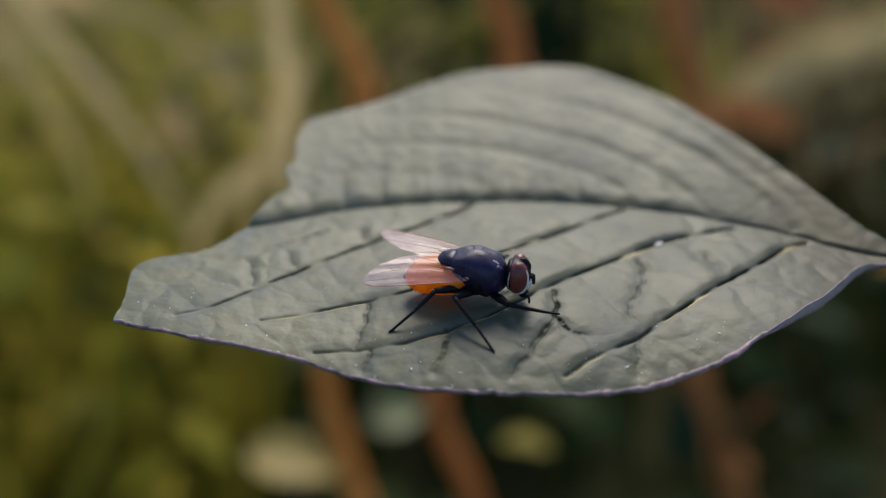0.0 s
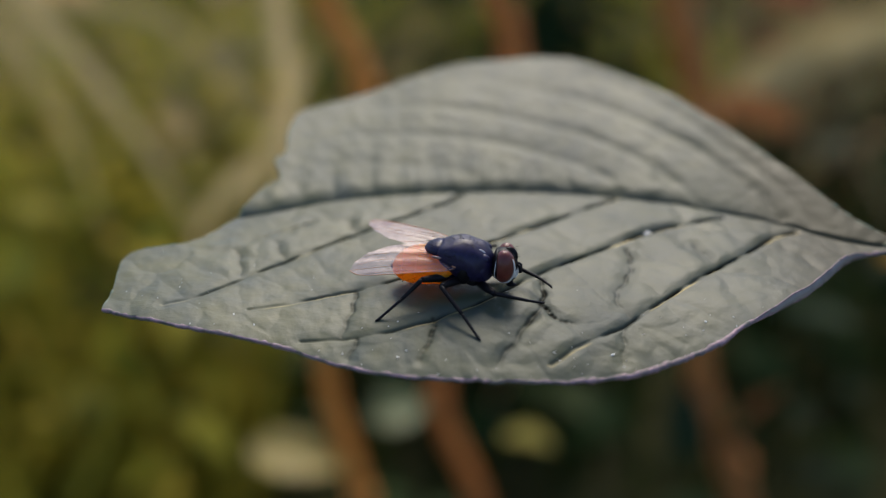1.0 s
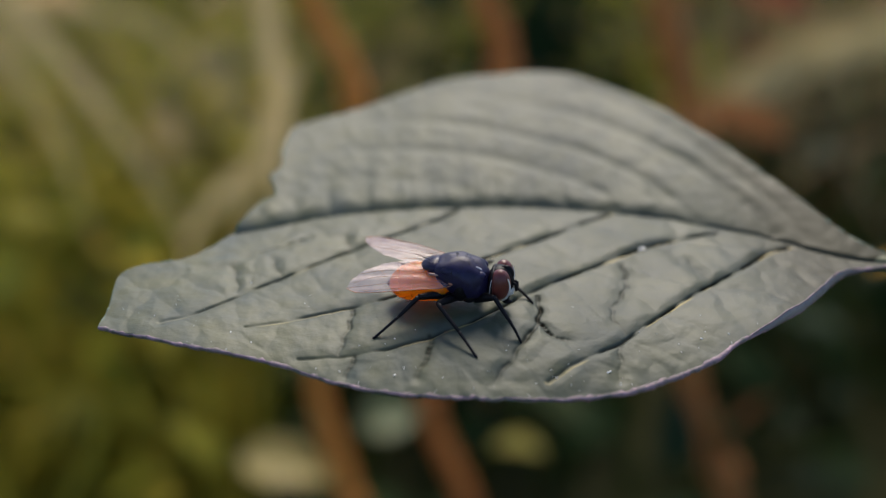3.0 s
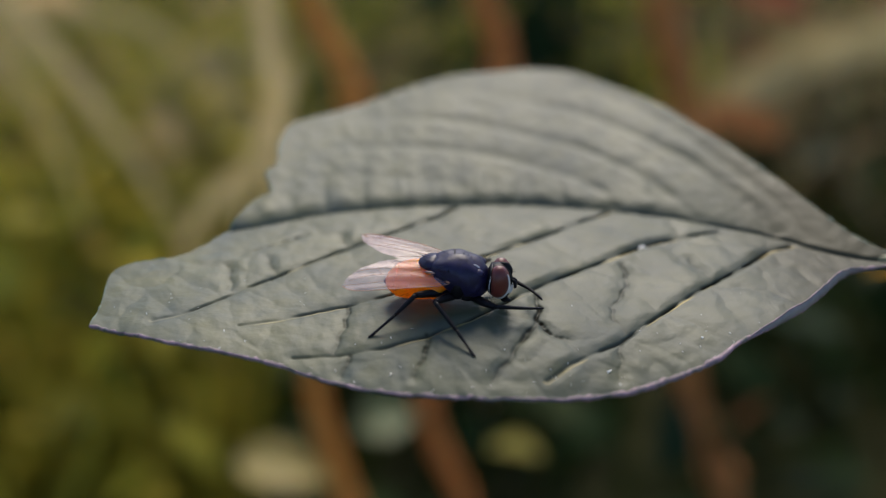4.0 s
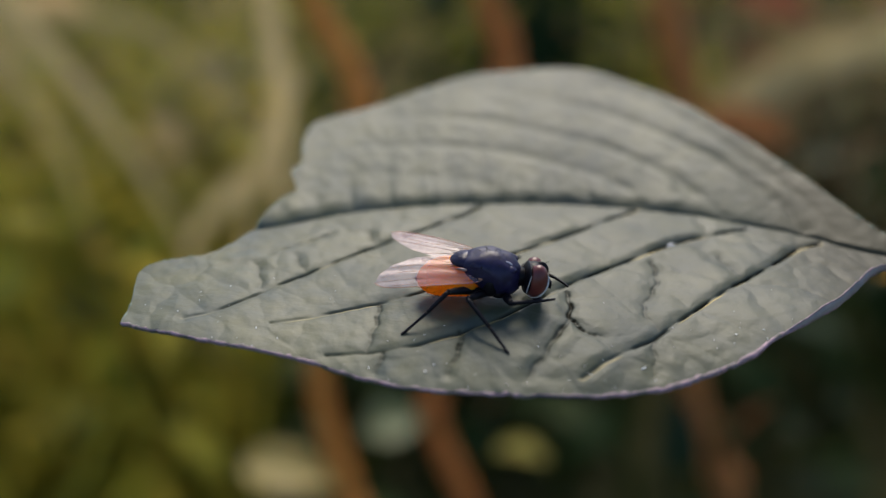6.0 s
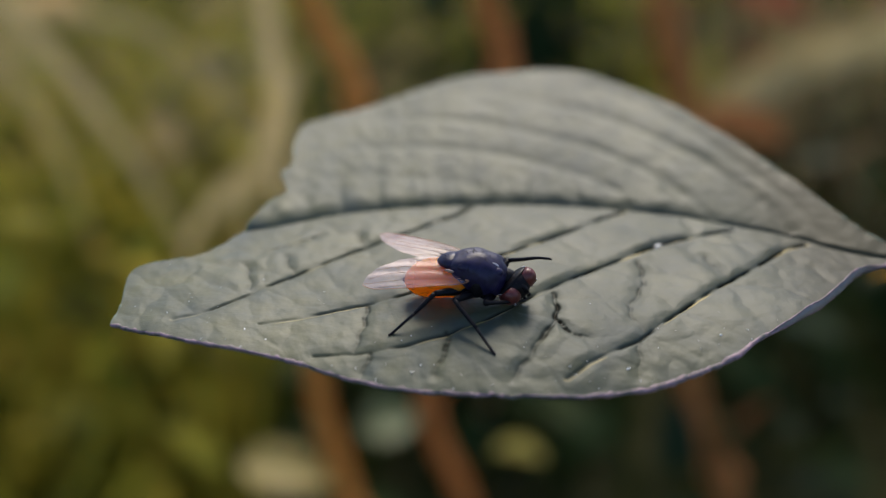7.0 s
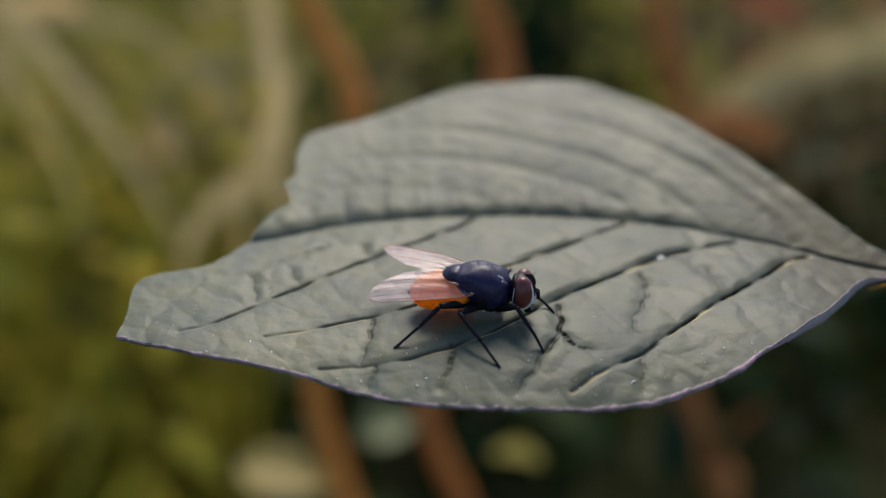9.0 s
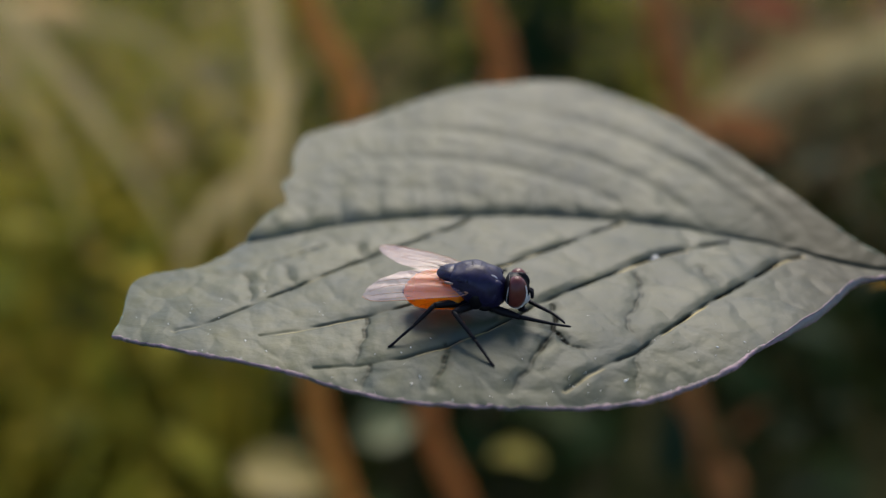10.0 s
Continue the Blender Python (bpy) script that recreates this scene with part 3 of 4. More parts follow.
def bristles(count, centre, radii, low, high, seed, length=(0.3, 0.6), lean=-0.5, thick=0.016):
    """Black hairs on the upper side of a rounded body."""
    rng = np.random.default_rng(seed)
    out = []
    while len(out) < count:
        d = Vector(rng.normal(size=3)).normalized()
        if not low < d.z < high:
            continue
        p = Vector([c + r * q for c, r, q in zip(centre, radii, d)])
        n = Vector([q / r for q, r in zip(d, radii)]).normalized()
        way = (n + Vector((lean, 0, 0.1))).normalized()
        ln = rng.uniform(*length)
        out.append(tube([p - n * 0.05, p + way * ln * 0.5, p + (way + Vector((lean * 0.4, 0, 0))) * ln], [thick, thick * 0.8, thick * 0.2], 4))
    return join(*out)


# thorax with its shield, painted shoulder highlights and bristles
THORAX_RINGS = [(-1.6, 0.3, 0.3, 2.50), (-1.35, 0.92, 0.74, 2.50), (-0.7, 1.22, 1.02, 2.44), (0.1, 1.36, 1.27, 2.22), (0.85, 1.30, 1.25, 2.08), (1.4, 1.08, 1.06, 1.98), (1.75, 0.62, 0.66, 1.90)]


def back_height(x, y):
    """Height of the thorax's back over a point of the fly's space."""
    w, h, z = (np.interp(x, [r[0] for r in THORAX_RINGS], [r[k] for r in THORAX_RINGS]) for k in (1, 2, 3))
    return z + h * max(0.0, 1 - abs(y / w) ** 2.3) ** (1 / 2.3)


def dented(piece, depth, scale):
    """The same piece with uneven dents and swellings."""
    return [Vector(v) + Vector(noise.noise_vector(Vector(v) * scale)) * depth for v in piece[0]], piece[1]


thorax = build("thorax", *dented(blob(THORAX_RINGS, 40, 2.3), 0.12, 1.3), THORAX, fly, "blue-black glossy thorax")
build("scutellum", *dented(blob([(-2.35, 0.1, 0.08, 2.76), (-2.15, 0.5, 0.24, 2.80), (-1.7, 0.80, 0.38, 2.84), (-1.3, 0.72, 0.36, 2.88), (-1.05, 0.2, 0.12, 2.9)], 24), 0.05, 2.0), THORAX, thorax)
# the bright glint on each shoulder, modelled as a pale sunken streak
for side in (-1, 1):
    for x0, x1, y0, thick in ((0.85, 1.4, 0.55, 0.11),):
        xs = np.linspace(x0, x1, 9)
        pts = [(x, y0 * side + 0.04 * math.sin(7 * x), back_height(x, y0) - 0.95 * thick) for x in xs]
        build("shoulder_highlight", *dented(tube(pts, [thick * max(0.15, math.sin(math.pi * (k + 0.4) / 8.8)) for k in range(9)], 8), 0.05, 3.0), HIGHLIGHT, thorax, "silver-grey dusted mark on the back")
# the cross furrow of the back and the plates of the flanks
furrow = [(-0.2 - 0.2 * abs(y), y, back_height(-0.2 - 0.2 * abs(y), y)) for y in np.linspace(-1.15, 1.15, 25)]
build("furrow", *tube(furrow, [0.03] * 25, 6), BLACK, thorax)
for side in (-1, 1):
    for (x, y, z), r, tilt in (((0.95, 0.92, 1.85), (0.42, 0.36, 0.62), 24), ((0.1, 1.06, 1.75), (0.44, 0.38, 0.68), -4), ((1.1, 0.70, 2.45), (0.5, 0.36, 0.42), 30), ((-0.55, 0.92, 2.3), (0.42, 0.32, 0.5), -24), ((0.55, 0.62, 1.15), (0.55, 0.46, 0.36), 0), ((-0.2, 0.62, 1.15), (0.5, 0.46, 0.36), 0), ((-1.15, 0.78, 2.55), (0.3, 0.26, 0.3), 0), ((1.25, 0.72, 2.72), (0.36, 0.28, 0.24), 30), ((-0.75, 0.86, 2.95), (0.42, 0.26, 0.22), -10)):
        build("flank_plate", *dented(turned(ball((0, 0, 0), r), pose(x, y * side, z, 0, tilt, 0)), 0.06, 2.4), BLACK if z < 1.8 else THORAX, thorax)
build("bristle_tuft", *bristles(40, (0, 0, 2.2), (1.6, 1.33, 1.28), 0.45, 1.0, 3, (0.12, 0.30), -0.8, 0.012), BLACK, thorax)
build("scutellar_bristle", *bristles(26, (-1.75, 0, 2.82), (0.6, 0.78, 0.36), -0.1, 1.0, 4, (0.2, 0.5), -1.4, 0.013), BLACK, thorax)
build("neck", *tube([(1.3, 0, 1.85), (1.75, 0, 1.9), (2.2, 0, 1.85)], [0.75, 0.6, 0.42], 16, 3), BLACK, thorax)
# abdomen
abdomen = build("abdomen", *blob([(-4.35, 0.12, 0.12, 1.30), (-4.1, 0.62, 0.58, 1.36), (-3.4, 1.15, 1.02, 1.48), (-2.5, 1.38, 1.14, 1.60), (-1.6, 1.42, 1.04, 1.62), (-0.9, 1.36, 0.85, 1.52), (-0.4, 0.6, 0.4, 1.45)], 32), ORANGE, fly, "translucent orange abdomen")
for x, w, h, z in ((-3.62, 1.075, 0.955, 1.445), (-2.75, 1.345, 1.125, 1.57), (-1.95, 1.265, 1.08, 1.685)):
    ring = [(x + 0.03 * math.cos(3 * a), w * math.cos(a), z + h * math.sin(a)) for a in np.linspace(0, 2 * math.pi, 41)]
    build("segment_fold", *tube(ring, [0.022] * 41, 5), ORANGE, abdomen)
build("abdomen_tip", *ball((-4.3, 0, 1.28), (0.17, 0.2, 0.17)), BLACK, abdomen, "black tip of the abdomen")
build("belly_bristle", *bristles(60, (-2.7, 0, 1.55), (1.6, 1.3, 1.1), -0.9, 0.2, 5, (0.15, 0.35), -0.9, 0.012), BLACK, abdomen)


def wing(side):
    """A membrane with a rounded tip, held back and outward, with its veins."""
    base, tip = Vector((-0.35, 1.12 * side, 2.30 if side < 0 else 2.62)), Vector((-6.3, -2.8 if side < 0 else 3.4, 2.25 if side < 0 else 2.5))
    along = (tip - base).normalized()
    inward = Vector((-along.y * side, along.x * side, 0)) * -1
    inward = Vector((-0.28, -0.95 * side, 0)) if inward.y * side > 0 else inward
    inward = (inward - along * inward.dot(along)).normalized()
    length = (tip - base).length
    lead = [(0, 0.10), (0.12, 0.26), (0.3, 0.30), (0.55, 0.30), (0.8, 0.20), (0.93, 0.06), (1.0, -0.28)]
    trail = [(0, -0.25), (0.10, -0.85), (0.22, -1.45), (0.4, -1.85), (0.62, -1.78), (0.82, -1.35), (0.94, -0.85), (1.0, -0.28)]

    def place(s, w):
        z = -0.10 * (w + 0.7) ** 2 + 0.16 * math.sin(s * 3.1) - 0.02 * math.sin(w * 9 + s * 5)
        return base + along * (s * length) - inward * w + Vector((0, 0, z - (0.34 if side < 0 else 0.04) * w))
    n, m = 44, 18
    verts, faces = [], []
    for i in range(n):
        s = 1 - (1 - i / (n - 1)) ** 1.5
        a, b = np.interp(s, *zip(*lead)), np.interp(s, *zip(*trail))
        for j in range(m):
            verts.append(place(s, a + (b - a) * j / (m - 1)))
    for i in range(n - 1):
        for j in range(m - 1):
            a = i * m + j
            faces.append((a, a + 1, a + m + 1, a + m))
    ob = build("wing", verts, faces, WING, fly, "clear pinkish wing with brown veins")
    runs = [lead, [(0, 0), (0.3, 0.1), (0.6, 0.12), (0.85, 0.08)], [(0, -0.05), (0.3, -0.18), (0.65, -0.25), (0.99, -0.3)],
            [(0.08, -0.15), (0.35, -0.5), (0.7, -0.75), (0.93, -0.55)], [(0.08, -0.25), (0.3, -0.8), (0.6, -1.15), (0.85, -1.15)],
            [(0.06, -0.35), (0.2, -0.95), (0.38, -1.45), (0.5, -1.8)], [(0.42, -0.22), (0.45, -0.58)], [(0.62, -0.72), (0.66, -1.18)]]
    for run in runs:
        pts = [place(s, w) + Vector((0, 0, 0.012)) for s, w in run]
        build("wing_vein", *tube(pts, [0.022 if run is lead else 0.008] * len(pts), 5, 6), WING_VEIN, ob)
    build("wing_base", *ball(base, (0.3, 0.2, 0.14)), WING_VEIN, ob)
    build("squama", *turned(ball((0, 0, 0), (0.36, 0.30, 0.08)), pose(-1.5, 0.86 * side, 2.62, 40 * side, 10, 0)), SQUAMA, fly, "pale scale at the wing's base")


wing(-1)
wing(1)

# standing legs: thigh, then shin and foot beneath it
def standing_leg(name, root, knee, bend, foot):
    root, knee, bend = Vector(root), Vector(knee), Vector(bend)
    foot = Vector((foot[0], foot[1], footing(*foot) + 0.05))
    thigh = build(name, *tube([root, root.lerp(knee, 0.5) + Vector((0, 0, 0.06)), knee], [0.22, 0.26, 0.17], 10, 5), BLACK, fly)
    toe = foot + (foot - bend).normalized() * 0.22
    build("shin", *tube([knee, knee.lerp(bend, 0.5), bend], [0.15, 0.14, 0.105], 8, 3), BLACK, thigh)
    build("foot", *tube([bend, bend.lerp(foot, 0.4), bend.lerp(foot, 0.75), foot, Vector((toe.x, toe.y, foot.z - 0.02))], [0.10, 0.088, 0.08, 0.09, 0.05], 8, 3), BLACK, thigh)
    hairs, rng = [], np.random.default_rng(int(abs(foot.x * 100)))
    for _ in range(26):
        p = knee.lerp(bend, rng.uniform(0.05, 1))
        hairs.append(tube([p, p + Vector(rng.normal(size=3)).normalized() * 0.24 + (bend - knee).normalized() * 0.12], [0.013, 0.004], 4))
    build("leg_bristle", *join(*hairs), BLACK, thigh)


for s in (1, -1):
    standing_leg("hind_leg", (-0.35, -0.75 * s, 1.25), (-2.25, -1.95 * s, 1.7), (-3.3, -2.9 * s, 0.85), (-4.5, -3.85 * s))
    standing_leg("middle_leg", (0.0, -0.8 * s, 1.15), (-1.05, -2.35 * s, 1.6), (0.35, -3.75 * s, 0.75), (1.42, -4.85 * s))

# fore legs, which rub and groom: thigh, with shin and foot in one piece beneath it
THIGH, SHIN = 1.9, 2.9
FORE_ROOT = {-1: Vector((1.0, -0.6, 0.95)), 1: Vector((1.0, 0.6, 0.95))}


def fore_leg(side):
    thigh = build("fore_leg", *tube([(0, 0, 0), (THIGH * 0.5, 0, 0.04), (THIGH, 0, 0)], [0.24, 0.26, 0.16], 10, 5), BLACK, fly)
    build("hip", *tube([(-0.2, 0, 0.7), (-0.1, 0, 0.3), (0, 0, 0), (0.08, 0, -0.08)], [0.34, 0.3, 0.25, 0.12], 10, 3), BLACK, fly).location = FORE_ROOT[side] * MM
    thigh.location = FORE_ROOT[side] * MM
    shin = build("shin_and_foot", *tube([(0, 0, 0), (0.8, 0, 0.02), (1.6, 0, 0.08), (2.0, 0, 0.10), (2.5, 0, 0.06), (SHIN, 0, 0), (SHIN + 0.14, 0, -0.06)], [0.14, 0.13, 0.105, 0.09, 0.08, 0.075, 0.05], 8, 3), BLACK, thigh)
    shin.location = (THIGH * MM, 0, 0)
    return thigh, shin


FORE = {side: fore_leg(side) for side in (-1, 1)}

# head: two big eyes, silver rims, dark brow, face, feelers and mouth; its origin is the neck
NECK = Vector((1.75, 0, 2.0))
HEAD_SIZE = 1.12 * MM
head = build("head", *blob([(-0.05, 0.3, 0.35, 0.0), (0.12, 0.80, 0.78, 0.0), (0.5, 0.96, 0.92, -0.02), (0.85, 0.78, 0.88, -0.06), (1.12, 0.5, 0.72, -0.12), (1.28, 0.2, 0.4, -0.18)], 28), BLACK, fly, "dark fly head", scale=HEAD_SIZE)
build("occiput", *blob([(-0.02, 0.35, 0.35, 0.0), (0.05, 0.76, 0.66, 0.0), (0.16, 0.99, 0.80, 0.03), (0.26, 1.02, 0.81, 0.03), (0.36, 0.75, 0.7, 0.03)], 32, 2.2), BLACK, head, "flat black back of the head", scale=HEAD_SIZE)
for side in (-1, 1):
    m = pose(0.60, 0.56 * side, 0.04, -12 * side, 6, 16 * side)
    shell = turned(ball((0, 0, 0), (0.60, 0.60, 0.92), 22, 32), m)
    # the eye is flat behind, where it meets the back of the head
    shell = [Vector((max(v.x, 0.27 + 0.12 * (v.x - 0.27)), v.y, v.z)) for v in shell[0]], shell[1]
    eye = build("eye", *shell, EYE, head, "large red-brown compound eye", scale=HEAD_SIZE)
    ring = [m @ Vector((0.615 * math.cos(a), 0.06 * side, 0.94 * math.sin(a))) for a in np.linspace(radians(205), radians(400), 33)]
    ring = [Vector((max(v.x, 0.25), v.y, v.z)) for v in ring]
    build("eye_rim", *tube(ring, [0.02 + 0.05 * math.sin(math.pi * k / 32) ** 0.5 for k in range(33)], 6), FACE, eye, "silver-white rim of the eye", scale=HEAD_SIZE)
    back = [m @ Vector((-0.29, side * 0.53 * math.cos(a), 0.81 * math.sin(a))) for a in np.linspace(radians(-95), radians(35), 25)]
    build("rear_rim", *tube(back, [0.012 + 0.028 * math.sin(math.pi * k / 24) for k in range(25)], 6), FACE, eye, "silver-white rear rim of the eye", scale=HEAD_SIZE)
    build("antenna", *tube([(1.22, 0.14 * side, 0.05), (1.42, 0.17 * side, -0.05), (1.46, 0.18 * side, -0.38)], [0.07, 0.1, 0.08], 8, 3), BLACK, head, scale=HEAD_SIZE)
build("brow", *turned(ball((0, 0, 0), (0.50, 0.22, 0.56), 10, 14), pose(0.78, 0, 0.40, 0, 18, 0)), BLACK, head, scale=HEAD_SIZE)
build("face_plate", *ball((1.02, 0, -0.38), (0.34, 0.46, 0.42)), FACE, head, "silver-grey dusted face", scale=HEAD_SIZE)
build("head_bristle", *bristles(44, (0.72, 0, 0.0), (0.62, 0.55, 0.95), -0.2, 0.97, 8, (0.12, 0.32), 0.8, 0.013), BLACK, head, scale=HEAD_SIZE)
proboscis = build("proboscis", *join(tube([(-0.1, 0, 0.75), (0, 0, 0.25), (0.05, 0, -0.2), (0.12, 0, -0.6), (0.2, 0, -0.85)], [0.3, 0.28, 0.2, 0.14, 0.16], 10, 4), ball((0.24, 0, -0.95), (0.28, 0.2, 0.13), 8, 12)), BLACK, head, "black sucking mouthpart", scale=HEAD_SIZE)
proboscis.location = (0.85 * MM, 0, -0.35 * MM)
head.location = NECK * MM
REST_ROLL = -13

# ---- plants behind ----
def stem(name, points, radii, mat, label, category, nodes=()):
    """A plant stalk rising from the ground, with swollen joints."""
    thing = new(name)
    root = Vector(points[0])
    thing.location = root
    build("stalk", *tube([Vector(p) - root for p in points], radii, 10, 6), mat, thing, scale=1.0)
    for k in nodes:
        p = Vector(points[k]) - root
        build("joint", *ball(p, (radii[k] * 1.4, radii[k] * 1.4, radii[k] * 1.1), 8, 12), mat, thing, scale=1.0)
    return tagged(thing, label, category)


stem("tall_weed", [(-0.012, 0.200, -0.012), (-0.022, 0.200, 0.06), (-0.028, 0.200, 0.120), (-0.037, 0.200, 0.169), (-0.027, 0.200, 0.215), (-0.022, 0.200, 0.258), (-0.033, 0.200, 0.285), (-0.042, 0.198, 0.33)], [0.0042, 0.0038, 0.0036, 0.0033, 0.003, 0.0032, 0.003, 0.002], STEM, "bright rust-brown weed stem rising from the grass", "weed", (2, 5))
stem("tall_weed", [(0.030, 0.230, -0.012), (0.020, 0.230, 0.05), (0.011, 0.230, 0.096), (-0.003, 0.230, 0.141), (0.008, 0.230, 0.20), (0.020, 0.230, 0.257), (0.014, 0.230, 0.280), (0.008, 0.230, 0.33)], [0.0045, 0.004, 0.0038, 0.0036, 0.0034, 0.0038, 0.0036, 0.002], STEM_DARK, "dull brown weed stem rising from the grass", "weed", (3, 5))
stem("tall_weed", [(0.150, 0.290, -0.012), (0.126, 0.290, 0.062), (0.108, 0.290, 0.103), (0.100, 0.290, 0.16), (0.095, 0.290, 0.220), (0.080, 0.290, 0.266), (0.07, 0.290, 0.31)], [0.006, 0.0065, 0.006, 0.005, 0.006, 0.006, 0.003], STEM_DULL, "thick reddish-brown weed stem among dark leaves", "weed", (1, 4))
def dry_blade(points, widths, label, mat=DRY):
    """A broad dry grass blade: a folded ribbon along a bent line, with a round sheath at its foot."""
    thing = new("dry_grass")
    root = Vector(points[0])
    thing.location = root
    mid = spline([Vector(p) - root for p in points], 6)
    wide = np.interp(np.linspace(0, len(points) - 1, len(mid)), range(len(points)), widths)
    verts, faces = [], []
    for i, p in enumerate(mid):
        way = (mid[min(i + 1, len(mid) - 1)] - mid[max(i - 1, 0)]).normalized()
        side = way.cross(Vector((0, -1, 0.25))).normalized()
        front = side.cross(way)
        for r in (-1, -0.5, 0, 0.5, 1):
            verts.append(p + side * (r * wide[i] / 2) + front * (0.25 * abs(r) * wide[i] / 2))
    for i in range(len(mid) - 1):
        for k in range(4):
            a = 5 * i + k
            faces.append((a, a + 1, a + 6, a + 5))
    build("blade", verts, faces, mat, thing, scale=1.0)
    build("sheath", *tube(mid[:5], [0.0009, 0.0008, 0.0008, 0.0007, 0.0006], 8), DRY, thing, scale=1.0)
    return tagged(thing, label, "dry grass", "dry grass blades")


dry_blade([(-0.075, 0.44, -0.012), (-0.066, 0.36, 0.10), (-0.058, 0.28, 0.20), (-0.0523, 0.26, 0.234), (-0.0539, 0.26, 0.271), (-0.055, 0.26, 0.32)], [0.002, 0.0022, 0.004, 0.006, 0.007, 0.005], "pale straw-coloured upright dry grass blade", PALE_STRAW)
dry_blade([(-0.10, 0.41, -0.012), (-0.125, 0.40, 0.11), (-0.155, 0.40, 0.183), (-0.192, 0.40, 0.238), (-0.22, 0.40, 0.28)], [0.002, 0.002, 0.006, 0.010, 0.010], "pale dry grass blade leaning over the meadow", PALE_STRAW)
dry_blade([(-0.17, 0.43, -0.012), (-0.185, 0.42, 0.12), (-0.20, 0.42, 0.19), (-0.23, 0.42, 0.24), (-0.26, 0.42, 0.27)], [0.002, 0.002, 0.006, 0.008, 0.004], "pale dry grass blade leaning over the meadow")
dry_blade([(-0.05, 0.47, -0.012), (-0.09, 0.46, 0.14), (-0.14, 0.46, 0.215), (-0.19, 0.46, 0.232), (-0.24, 0.46, 0.235)], [0.002, 0.002, 0.005, 0.007, 0.004], "pale dry grass blade bent over level")
dry_blade([(0.02, 0.42, -0.012), (0.08, 0.41, 0.13), (0.141, 0.40, 0.197), (0.208, 0.40, 0.23), (0.27, 0.40, 0.25)], [0.004, 0.007, 0.014, 0.018, 0.010], "tan dry grass blade bent over the weeds")
dry_blade([(0.09, 0.46, -0.012), (0.13, 0.45, 0.15), (0.18, 0.45, 0.205), (0.23, 0.45, 0.215), (0.29, 0.45, 0.205)], [0.004, 0.007, 0.014, 0.016, 0.008], "tan dry grass blade bent over the weeds")
dry_blade([(-0.13, 0.44, -0.012), (-0.118, 0.37, 0.10), (-0.102, 0.31, 0.165), (-0.079, 0.30, 0.194), (-0.058, 0.30, 0.205)], [0.002, 0.002, 0.004, 0.010, 0.008], "yellowish dry grass blade bent in the meadow")
dry_blade([(-0.10, 0.43, -0.012), (-0.085, 0.34, 0.13), (-0.073, 0.29, 0.19), (-0.060, 0.285, 0.222), (-0.05, 0.285, 0.245)], [0.002, 0.002, 0.004, 0.009, 0.006], "yellowish dry grass blade in the meadow")


def weed_leaf(name, base, at, turn, length, width, mat, label, category):
    """An oval leaf with a folded midrib on a thin stalk from the ground."""
    thing = new(name)
    thing.location = base
    m = Matrix.Translation(Vector(at) - Vector(base)) @ turn
    n, k = 16, 9
    verts, faces = [], []
    for i in range(n):
        s = i / (n - 1)
        w = width * (math.sin(math.pi * s ** 0.8) ** 0.8 + 0.02)
        for j in range(k):
            r = 2 * j / (k - 1) - 1
            verts.append(m @ Vector(((s - 0.5) * length, r * w / 2, 0.22 * abs(r) * w / 2 - 0.35 * length * (s - 0.5) ** 2)))
    for i in range(n - 1):
        for j in range(k - 1):
            a = i * k + j
            faces.append((a, a + 1, a + k + 1, a + k))
    build("blade", verts, faces, mat, thing, scale=1.0)
    tail = m @ Vector((-length / 2, 0, -0.09 * length))
    build("leaf_stalk", *tube([(0, 0, -0.012), (tail.x * 0.5 - 0.004, tail.y * 0.5, tail.z * 0.5), tail], [0.0012, 0.001, 0.0007], 7, 5), GRASS_SHADE, thing, scale=1.0)
    return tagged(thing, label, category)


weed_leaf("weed_leaf", (-0.075, 0.215, 0), (-0.049, 0.200, 0.136), pose(0, 0, 0, 24, 8, -10), 0.031, 0.017, PALE_LEAF, "pale yellowing weed leaf low in the grass", "weed leaf")
weed_leaf("weed_leaf", (-0.030, 0.235, 0), (-0.016, 0.215, 0.144), pose(0, 0, 0, 30, 0, 20), 0.021, 0.016, GREEN_LEAF, "pale green weed leaf low in the grass", "weed leaf")
weed_leaf("weed_leaf", (0.045, 0.235, 0), (0.027, 0.210, 0.135), pose(0, 0, 0, 58, 0, 165), 0.018, 0.017, OLIVE_LEAF, "small pale yellow-green weed leaf low in the grass", "weed leaf")
weed_leaf("yellow_leaf", (0.132, 0.16, 0), (0.1145, 0.150, 0.2315), pose(0, 0, 0, 20, 0, 172), 0.026, 0.011, YELLOW, "bright yellow autumn leaf behind the shrub", "leaf")
weed_leaf("russet_leaf", (0.16, 0.34, 0), (0.118, 0.33, 0.212), pose(0, 0, 0, 35, -15, 190), 0.060, 0.028, RUSSET, "russet withered weed leaf", "weed leaf")
weed_leaf("russet_leaf", (0.17, 0.30, 0), (0.126, 0.285, 0.085), pose(0, 0, 0, 40, 60, 190), 0.050, 0.024, RUSSET, "russet withered weed leaf hanging beside a stem", "weed leaf")


